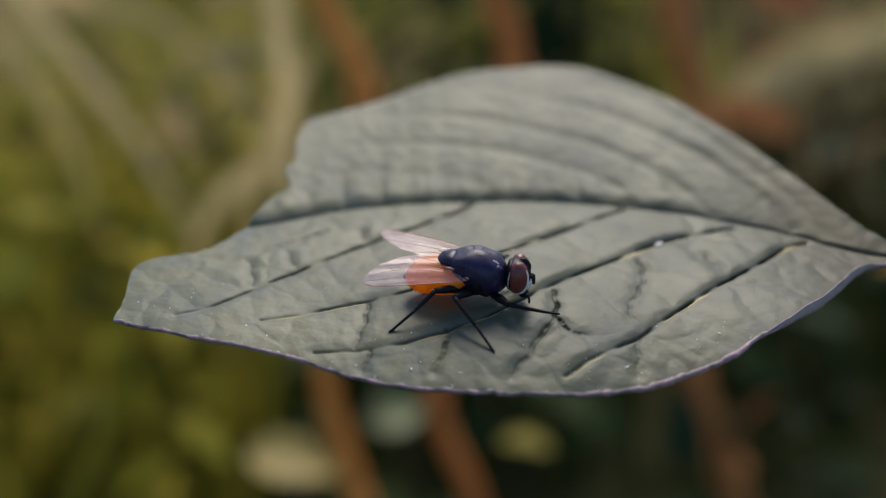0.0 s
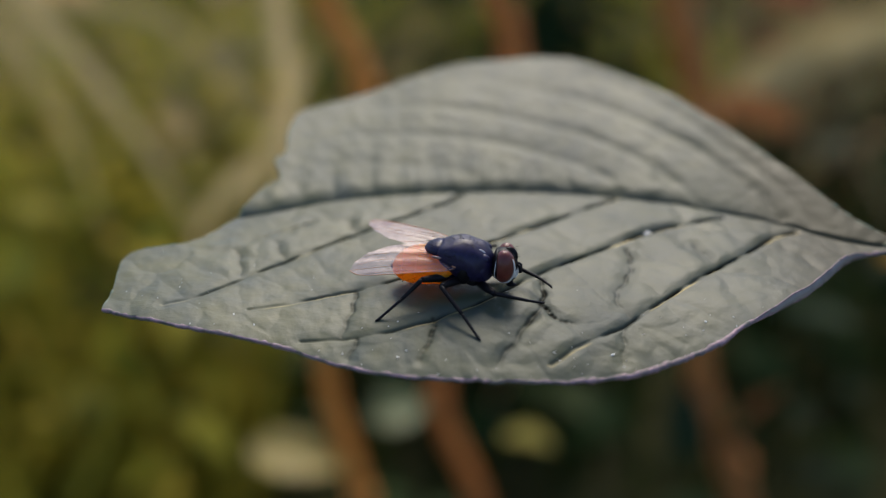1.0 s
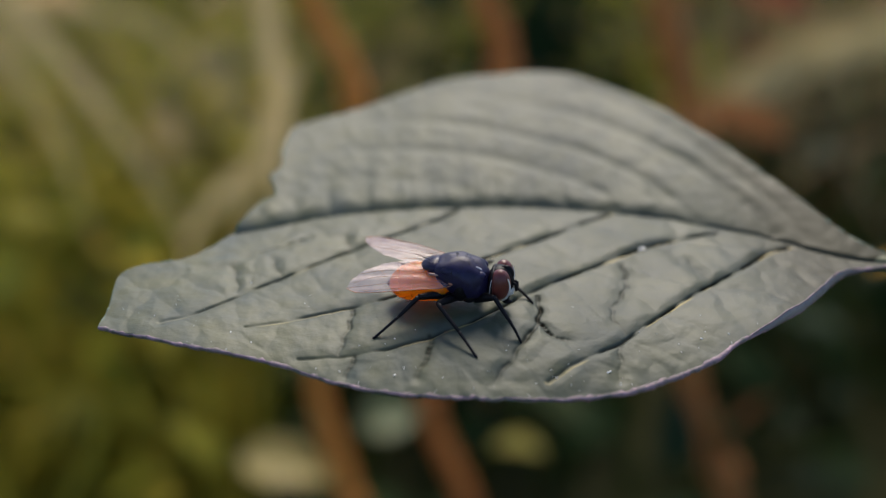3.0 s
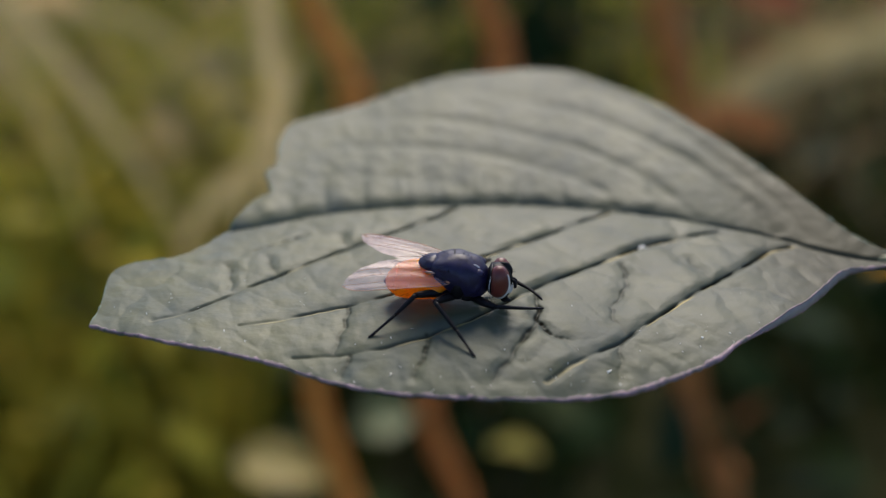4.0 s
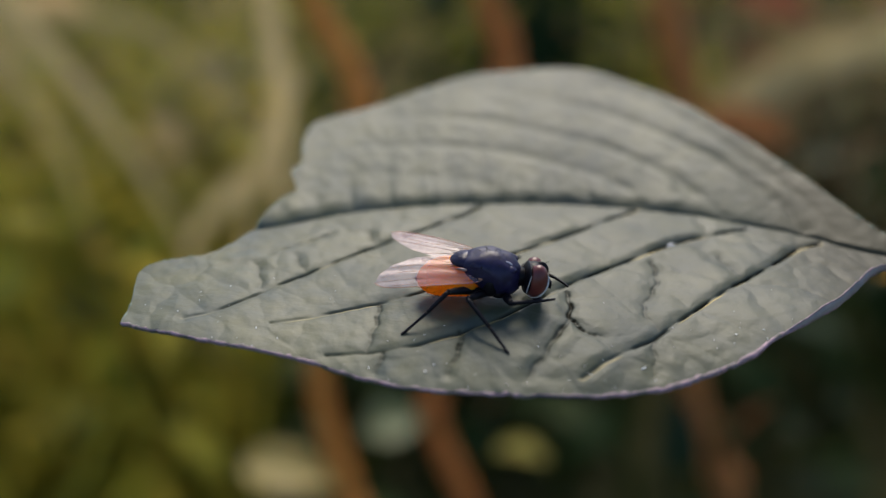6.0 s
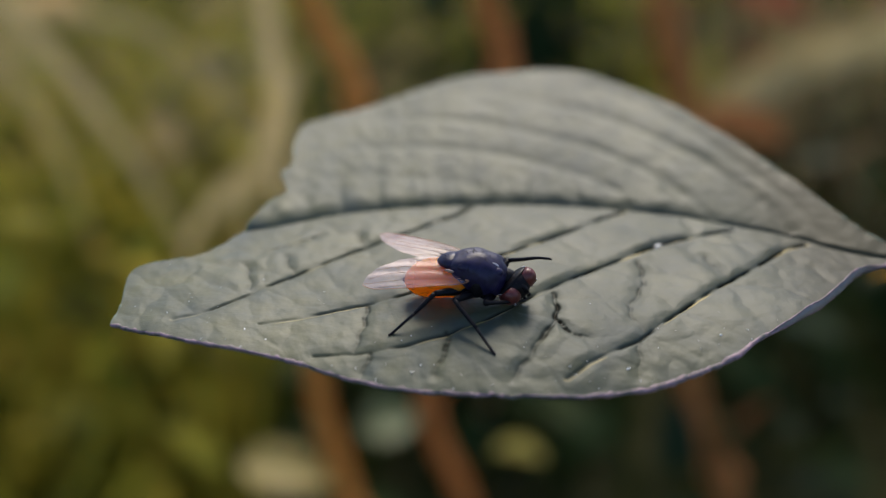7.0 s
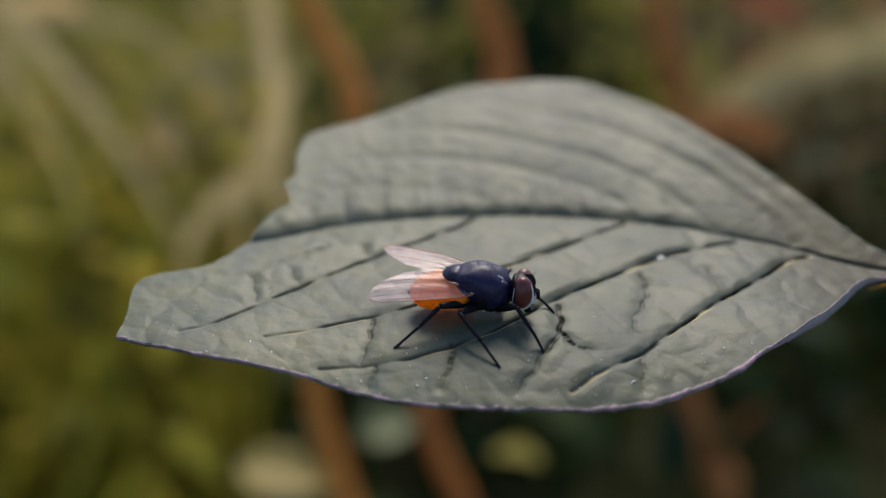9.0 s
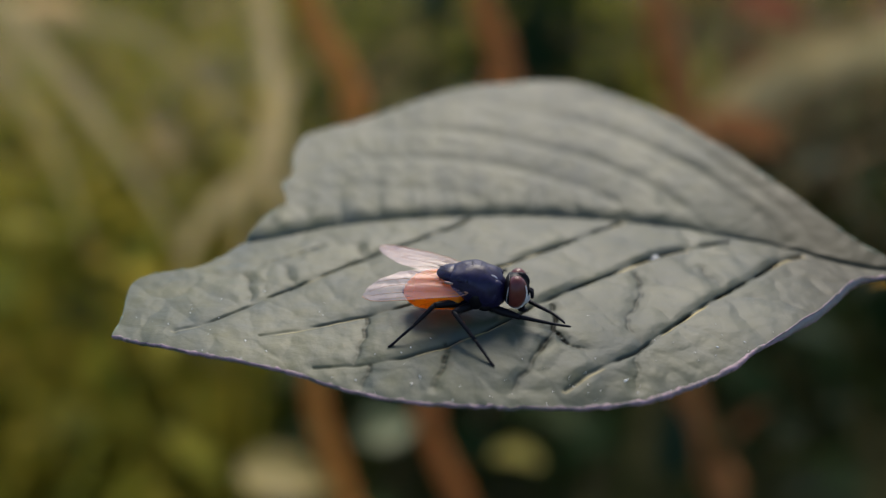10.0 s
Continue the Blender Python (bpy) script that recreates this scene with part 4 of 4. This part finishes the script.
def grass(name, count, box, tall, width, mat, label, seed, droop=(0.3, 1.3)):
    """Bent tapering blades over a stretch of ground, as one mesh."""
    rng = np.random.default_rng(seed)
    verts, faces = [], []
    for _ in range(count):
        x, y = rng.uniform(box[0], box[1]), rng.uniform(box[2], box[3])
        h, w, a, lean = rng.uniform(*tall), rng.uniform(*width), rng.uniform(0, 2 * math.pi), rng.uniform(*droop)
        b = rng.uniform(0, 2 * math.pi)
        k = len(verts)
        for i in range(6):
            s = i / 5
            c = Vector((x + math.cos(a) * lean * h * s * s, y + math.sin(a) * lean * h * s * s, -0.012 + h * (s - 0.25 * lean * s * s)))
            side = Vector((math.cos(b), math.sin(b), 0)) * w * 0.5 * (1 - s ** 2 * 0.92)
            up = Vector((0, 0, w * 0.18))
            verts += [c - side + up, c, c + side + up]
        for i in range(5):
            q = k + 3 * i
            faces += [(q, q + 1, q + 4, q + 3), (q + 1, q + 2, q + 5, q + 4)]
    return tagged(build(name, verts, faces, mat, scale=1.0), label, "grass", kind="stuff")


def undergrowth(name, count, box, heights, size, mat, label, seed):
    """Loose oval leaves at all heights over a stretch of ground, as one mesh."""
    rng = np.random.default_rng(seed)
    verts, faces = [], []
    for _ in range(count):
        c = Vector((rng.uniform(box[0], box[1]), rng.uniform(box[2], box[3]), rng.uniform(*heights)))
        m = Matrix.Translation(c) @ Euler((rng.normal(0.3, 0.5), rng.normal(0, 0.5), rng.uniform(0, 6.28))).to_matrix().to_4x4()
        ln = rng.uniform(*size)
        w, k = ln * rng.uniform(0.35, 0.7), len(verts)
        for i in range(6):
            q = i / 5
            ww = w * 0.5 * (math.sin(math.pi * q ** 0.8) + 0.03)
            z = -0.3 * ln * (q - 0.5) ** 2
            verts += [m @ Vector(((q - 0.5) * ln, -ww, z + 0.15 * ww)), m @ Vector(((q - 0.5) * ln, 0, z)), m @ Vector(((q - 0.5) * ln, ww, z + 0.15 * ww))]
        for i in range(5):
            q = k + 3 * i
            faces += [(q, q + 1, q + 4, q + 3), (q + 1, q + 2, q + 5, q + 4)]
        # its thin stalk down to the ground
        v, f = tube([m @ Vector((-ln / 2, 0, -0.075 * ln)), Vector((c.x - 0.01, c.y + 0.01, c.z * 0.5)), Vector((c.x, c.y + 0.015, -0.012))], [0.0006, 0.0008, 0.001], 3)
        k = len(verts)
        verts += v
        faces += [tuple(i + k for i in q) for q in f]
    return tagged(build(name, verts, faces, mat, scale=1.0), label, "undergrowth", kind="stuff")


grass("meadow_grass", 300, (-0.60, -0.13, 0.36, 0.6), (0.08, 0.22), (0.004, 0.012), GRASS, "olive-green meadow grass", 10)
grass("dark_grass", 650, (-0.70, -0.10, 0.5, 1.6), (0.06, 0.20), (0.004, 0.014), GRASS_SHADE, "grass and weeds with shade put into their dark green colour", 17)
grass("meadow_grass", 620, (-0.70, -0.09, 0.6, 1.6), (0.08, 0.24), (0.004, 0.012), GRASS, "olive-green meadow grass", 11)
grass("dark_grass", 1500, (-0.13, 0.75, 0.34, 1.6), (0.05, 0.17), (0.004, 0.014), GRASS_SHADE, "grass and weeds with shade put into their dark green colour", 12)
grass("dry_grass_tuft", 190, (-0.60, -0.02, 0.50, 1.4), (0.16, 0.28), (0.004, 0.009), DRY, "dry straw-coloured grass", 13)
grass("dry_grass_tuft", 130, (0.10, 0.60, 0.50, 1.4), (0.14, 0.26), (0.004, 0.010), DRY, "dry straw-coloured grass", 15)
# the meadow goes on round the shrub, to both sides and behind
for k, patch_box in enumerate(((-2.6, -0.62, -0.3, 2.8), (0.72, 2.6, -0.3, 2.8), (-0.75, 0.85, 1.6, 3.0), (-2.6, 2.6, -2.4, -0.15))):
    grass("meadow_grass", 1700, patch_box, (0.07, 0.22), (0.005, 0.014), GRASS, "olive-green meadow grass", 40 + k)
    grass("dry_grass_tuft", 300, patch_box, (0.10, 0.26), (0.004, 0.010), DRY, "dry straw-coloured grass", 50 + k)
undergrowth("straw_litter", 45, (-0.50, -0.08, 0.42, 1.1), (0.12, 0.25), (0.02, 0.06), DRY, "dry straw-coloured leaves among the grass", 24)
undergrowth("low_weeds", 620, (-0.50, -0.12, 0.30, 0.65), (0.03, 0.15), (0.015, 0.045), MOSS, "yellow-olive weed leaves among the grass", 21)
grass("meadow_grass", 130, (0.06, 0.26, 0.7, 1.5), (0.12, 0.26), (0.004, 0.012), GRASS, "olive-green meadow grass", 31)
undergrowth("brown_weeds", 90, (0.04, 0.45, 0.40, 0.9), (0.19, 0.26), (0.02, 0.05), RUSSET, "withered brown weed leaves", 22)
grass("meadow_grass", 480, (-0.42, -0.09, 0.30, 0.55), (0.08, 0.19), (0.0025, 0.006), MOSS, "olive-green meadow grass", 26, (0.05, 0.5))
undergrowth("low_weeds", 120, (-0.34, -0.085, 0.19, 0.36), (0.03, 0.125), (0.012, 0.032), MOSS, "yellow-olive weed leaves among the grass", 61)
grass("meadow_grass", 200, (-0.32, -0.09, 0.20, 0.36), (0.09, 0.17), (0.002, 0.005), MOSS, "olive-green meadow grass", 62, (0.05, 0.4))
# dark clumps: shade behind the leaf carried by the weeds' colour
undergrowth("dark_weeds", 85, (0.03, 0.10, 0.42, 0.56), (0.13, 0.265), (0.02, 0.045), GRASS_SHADE, "weed leaves with shade put into their dark green colour", 65)
undergrowth("dark_weeds", 14, (-0.03, 0.03, 0.42, 0.56), (0.13, 0.262), (0.02, 0.045), GRASS_SHADE, "weed leaves with shade put into their dark green colour", 64)
undergrowth("dark_weeds", 380, (-0.26, 0.45, 0.24, 0.8), (0.02, 0.12), (0.02, 0.05), GRASS_SHADE, "weed leaves with shade put into their dark green colour", 23)


# ---- what moves ----
def foot_pose(side, foot):
    """Poses of thigh (in the fly's space) and shin (in the thigh's space), in metres, that bring the foot to a place."""
    root, foot = FORE_ROOT[side], Vector(foot)
    way = foot - root
    d = min(max(way.length, 1.5), THIGH + SHIN - 0.02)
    way.normalize()
    pole = Vector((0.35, 0.35 * side, 0.6)) if foot.z < 0.35 and side < 0 else Vector((0.0, 0.6 * side, 0.2))
    pole = (pole - way * pole.dot(way)).normalized()
    ca = (THIGH ** 2 + d * d - SHIN ** 2) / (2 * THIGH * d)
    knee = root + way * (THIGH * ca) + pole * (THIGH * math.sqrt(max(0.0, 1 - ca * ca)))
    end = root + way * d

    def frame_to(a, b):
        x = (b - a).normalized()
        y = pole.cross(way).normalized()
        y = (y - x * y.dot(x)).normalized()
        z = x.cross(y)
        m = Matrix((x, y, z)).transposed().to_4x4()
        m.translation = a * MM
        return m
    upper, lower = frame_to(root, knee), frame_to(knee, end)
    return upper, upper.inverted() @ lower


STAND_N, STAND_F = (3.85, -3.15, None), (4.0, 3.0, None)
# seconds; foot of the near fore leg; foot of the far one, in millimetres of the fly's space (None: on the leaf)
FEET = [
    (0.0, (4.9, -1.7, 0.6), (3.2, -0.6, 0.6)), (0.1, (4.6, -1.2, 0.7), (5.3, 0.0, 0.9)), (0.2, (5.0, -0.9, 0.8), (5.2, 0.1, 1.0)),
    (0.3, (4.2, -0.9, 0.5), (4.9, -0.2, 0.6)), (0.5, (4.4, -1.0, 0.4), (4.8, -0.3, 0.5)), (0.7, (4.5, -0.9, 0.4), (5.0, -0.2, 0.6)), (0.8, (4.0, -0.7, 0.8), (4.5, 0.2, 0.9)),
    (0.9, (4.9, -1.3, 0.6), (5.2, 0.0, 0.7)), (1.0, (4.8, -1.6, 0.5), (5.2, -0.2, 0.8)), (1.1, (4.4, -2.6, 0.3), (4.4, 0.4, 0.7)),
    (1.2, STAND_N, (4.3, 0.7, None)), (1.4, STAND_N, (4.3, 0.7, None)), (1.5, (3.4, -0.9, 0.9), (3.9, 0.3, 0.8)), (1.6, (4.9, -1.5, 0.6), (4.7, 0.1, 0.6)),
    (1.7, (4.9, -1.0, 0.7), (5.3, -0.2, 0.8)), (1.8, (4.4, -0.9, 0.8), (4.8, 0.0, 0.8)), (2.0, (2.9, -0.5, 0.7), (5.1, 0.1, 0.9)), (2.1, (3.0, -0.5, 0.7), (5.2, 0.1, 0.8)),
    (2.3, (3.0, -0.6, 0.8), (4.3, 0.2, 0.8)), (2.4, (4.7, -1.1, 0.7), (4.9, 0.0, 0.7)), (2.5, (5.3, -1.4, 0.7), (5.6, 0.3, 1.0)), (2.6, (4.6, -1.0, 0.7), (4.9, -0.1, 0.7)),
    (2.7, (5.2, -1.5, 0.5), (5.0, 0.0, 0.6)), (2.8, (5.4, -1.5, 0.5), (5.1, 0.0, 0.6)), (2.9, (4.6, -2.4, 0.4), (4.5, 0.4, 0.7)), (3.0, STAND_N, (4.3, 0.7, None)), (3.2, STAND_N, (4.6, 0.8, None)),
    (3.5, (5.2, -1.2, 0.6), (5.4, -0.1, 0.8)), (3.8, (4.4, -0.8, 0.8), (4.8, 0.1, 0.9)), (4.1, (5.4, -1.0, 0.7), (5.1, 0.0, 0.7)),
    (4.3, (5.7, -1.2, 0.6), (5.5, -1.0, 0.75)), (4.4, (5.2, -1.0, 0.6), (5.7, -0.9, 0.75)), (4.5, (5.4, -1.0, 0.6), (5.9, -0.8, 0.8)), (4.6, (5.7, -0.9, 0.7), (5.4, -0.8, 0.8)),
    (4.7, (4.3, -2.6, 0.3), (4.6, 0.5, 0.5)), (4.8, STAND_N, (4.1, 0.9, None)), (4.9, (2.9, -0.8, 1.3), (3.4, 0.4, 1.3)), (5.0, (3.3, -1.1, 0.9), (5.1, 0.2, 0.9)), (5.1, (3.9, -1.0, 0.6), (4.5, 0.2, 0.5)),
    (5.2, STAND_N, (4.1, 0.9, None)), (5.5, STAND_N, (4.1, 0.9, None)), (5.6, (3.0, -0.9, 1.2), (3.4, 0.4, 1.4)), (5.7, (3.1, -0.8, 1.3), (3.6, 0.4, 1.5)),
    (6.0, (3.8, -0.8, 1.0), (4.5, 0.5, 1.2)), (6.3, STAND_N, (4.8, 0.4, None)), (6.6, (3.4, -0.9, 1.1), (4.2, 0.9, 2.4)),
    (6.8, (2.9, -0.6, 0.8), (4.6, 0.9, 2.9)), (6.9, (3.2, -0.6, 0.8), (4.2, 0.9, 2.5)), (7.0, (2.9, -0.6, 0.8), (4.2, 1.0, 2.8)), (7.1, (4.4, -0.9, 0.8), (4.3, 0.2, 0.9)),
    (7.2, (5.5, -1.1, 0.6), (5.9, -0.8, 0.75)), (7.3, (5.8, -1.0, 0.7), (5.5, -0.8, 0.8)), (7.4, (5.2, -1.1, 0.6), (5.9, -0.7, 0.8)), (7.5, (5.8, -1.0, 0.6), (5.4, -0.8, 0.8)),
    (7.6, (5.2, -1.4, 0.6), (5.4, -0.9, 0.7)), (7.7, (5.1, -2.0, 0.3), (5.4, 0.0, 0.5)), (7.8, (3.3, -0.9, 1.0), (4.6, 0.2, 0.8)), (7.9, (3.4, -0.9, 1.0), (4.4, 0.9, 2.6)),
    (8.0, (4.6, -2.4, None), (4.1, 0.9, None)), (8.1, STAND_N, (4.1, 0.9, None)), (8.2, STAND_N, (4.1, 0.9, None)), (8.3, (3.5, -0.8, 1.0), (4.4, 0.9, 2.7)), (8.4, (4.4, -0.8, 0.9), (4.5, 0.9, 2.7)),
    (8.5, (2.6, -0.4, 0.7), (5.0, 0.6, 2.2)), (8.6, (2.7, -0.5, 0.7), (3.9, 0.5, 1.4)), (8.7, (3.6, -0.8, 1.0), (4.6, 0.4, 1.2)), (8.8, (4.9, -2.0, 0.4), (4.6, 0.3, 0.6)), (8.9, STAND_N, (4.3, 0.7, None)),
    (9.1, STAND_N, (4.3, 0.7, None)), (9.2, (3.3, -0.8, 1.1), (3.9, 0.6, 1.6)), (9.3, (3.5, -0.8, 1.0), (4.8, 0.8, 2.4)), (9.4, (3.4, -0.8, 1.0), (4.6, 0.4, 1.3)), (9.5, (3.9, -1.0, 0.7), (4.9, 0.1, 0.6)),
    (9.6, (4.5, -1.2, 0.6), (4.8, 0.0, 0.6)), (9.7, (5.3, -1.2, 0.6), (5.8, -0.8, 0.75)), (9.8, (5.8, -1.1, 0.6), (5.4, -0.9, 0.7)), (10.0, (5.6, -1.3, 0.5), (5.3, -1.0, 0.6)),
]
# seconds; how far the neck is stretched ahead and down, in millimetres; roll, nod, turn of the head, in degrees; how far the mouth is out (past 1 it swings back)
HEAD = [
    (0.0, 0, 0, 0, 0, 0, 0), (0.1, 0.1, 0.1, 10, 12, 0, 0.3), (0.2, 0.2, 0.1, 5, 16, 20, 0.7), (0.3, 0.15, 0.55, -28, 8, 54, 1.3), (0.5, 0.15, 0.55, -28, 8, 58, 1.3), (0.7, 0.15, 0.55, -28, 8, 54, 1.3), (0.8, 0.15, 0.55, -28, 8, 54, 1.3),
    (0.9, 0.2, 0, 0, 8, 18, 0.4), (1.0, 0, 0, 0, 0, 0, 0), (1.4, 0, 0, 0, 0, 0, 0), (1.5, 0.1, 0.1, 12, 8, -5, 0), (1.6, 0, 0, 5, 4, 0, 0.2), (1.7, 0.1, 0.1, 10, 8, 0, 0.6), (1.8, 0.2, 0.2, 25, 12, -10, 0.6),
    (2.0, 0.1, 0.15, 64, 32, -26, 1), (2.2, 0.1, 0.15, 62, 32, -24, 1), (2.3, 0.1, 0.15, 60, 30, -24, 1), (2.4, 0.2, 0.2, 40, 10, -16, 0.8), (2.5, 0, 0, 26, 0, -14, 0.8), (2.6, 0, 0, 18, 0, -8, 0.4), (2.7, 0, 0, 6, 0, -5, 0), (2.8, 0, 0, 6, 0, -4, 0),
    (3.0, 0, 0, 5, 0, -4, 0), (3.2, 0, 0, 4, 0, -3, 0), (3.5, 0, 0, 0, 0, 0, 0), (4.3, 0, 0, 0, 0, 0, 0), (4.8, 0, 0, 0, 0, 0, 0), (4.9, 0.15, 0.1, 0, 14, 46, 0), (5.0, 0.15, 0.4, -4, 16, 54, 0), (5.1, 0, 0, 0, 5, 0, 0),
    (5.2, 0, 0, 0, 0, 0, 0), (5.5, 0, 0, 0, 0, 0, 0), (5.6, 0.2, 0.1, -10, 18, 30, 0), (5.7, 0.2, 0.1, -10, 22, 34, 0), (6.0, 0.2, 0.1, 0, 10, 10, 0), (6.3, 0, 0, 0, 0, 0, 0), (6.6, 0.2, 0.2, 30, 35, -5, 0),
    (6.8, 0.1, 0.15, 54, 38, -10, 0), (6.9, 0.1, 0.15, 53, 38, -12, 0), (7.0, 0.1, 0.15, 52, 38, -14, 0), (7.1, 0, 0, 5, 4, 0, 0), (7.2, 0, 0, 0, 0, 0, 0), (7.7, 0, 0, 0, 0, 0, 0), (7.8, 0.2, 0.1, 10, 28, 30, 0), (7.9, 0.2, 0.1, 0, 24, 32, 0),
    (8.0, 0, 0, 0, 0, -3, 0), (8.2, 0, 0, 0, 0, -3, 0), (8.3, 0.2, 0.1, -10, 12, 42, 0), (8.4, 0.2, 0.55, -36, 10, 54, 0), (8.5, 0.2, 0.65, -46, 10, 56, 0), (8.6, 0.2, 0.55, -38, 10, 52, 0), (8.7, 0.1, 0, -12, 5, 30, 0), (8.8, 0, 0, 0, 0, 0, 0),
    (9.1, 0, 0, 0, 0, 0, 0), (9.2, 0.15, 0.1, -12, 10, 40, 0), (9.3, 0.2, 0.45, -30, 10, 54, 0), (9.4, 0.15, 0.1, -16, 10, 42, 0), (9.5, 0.1, 0, -10, 4, 18, 0), (9.6, 0, 0, 0, 0, 0, 0), (10.0, 0, 0, 0, 0, 0, 0),
]


def motions():
    for side, k in ((-1, 1), (1, 2)):
        rows = [(row[0], foot_pose(side, (*row[k][:2], footing(*row[k][:2]) + 0.06 if row[k][2] is None else row[k][2]))) for row in FEET]
        thigh, shin = FORE[side]
        walk(thigh, [(t, a) for t, (a, b) in rows])
        walk(shin, [(t, b) for t, (a, b) in rows])
    walk(head, [(t, pose((NECK.x + ahead) * MM, 0, (NECK.z - down) * MM, roll + REST_ROLL, nod, turn)) for t, ahead, down, roll, nod, turn, out in HEAD])
    walk(proboscis, [(t, pose((0.85 + 0.25 * out) * MM, 0, (-0.2 - 1.05 * min(out, 1.0) + 2.2 * max(0.0, out - 1)) * MM, 0, -6 * out + 190 * max(0.0, out - 1), 0)) for t, ahead, down, roll, nod, turn, out in HEAD])


motions()
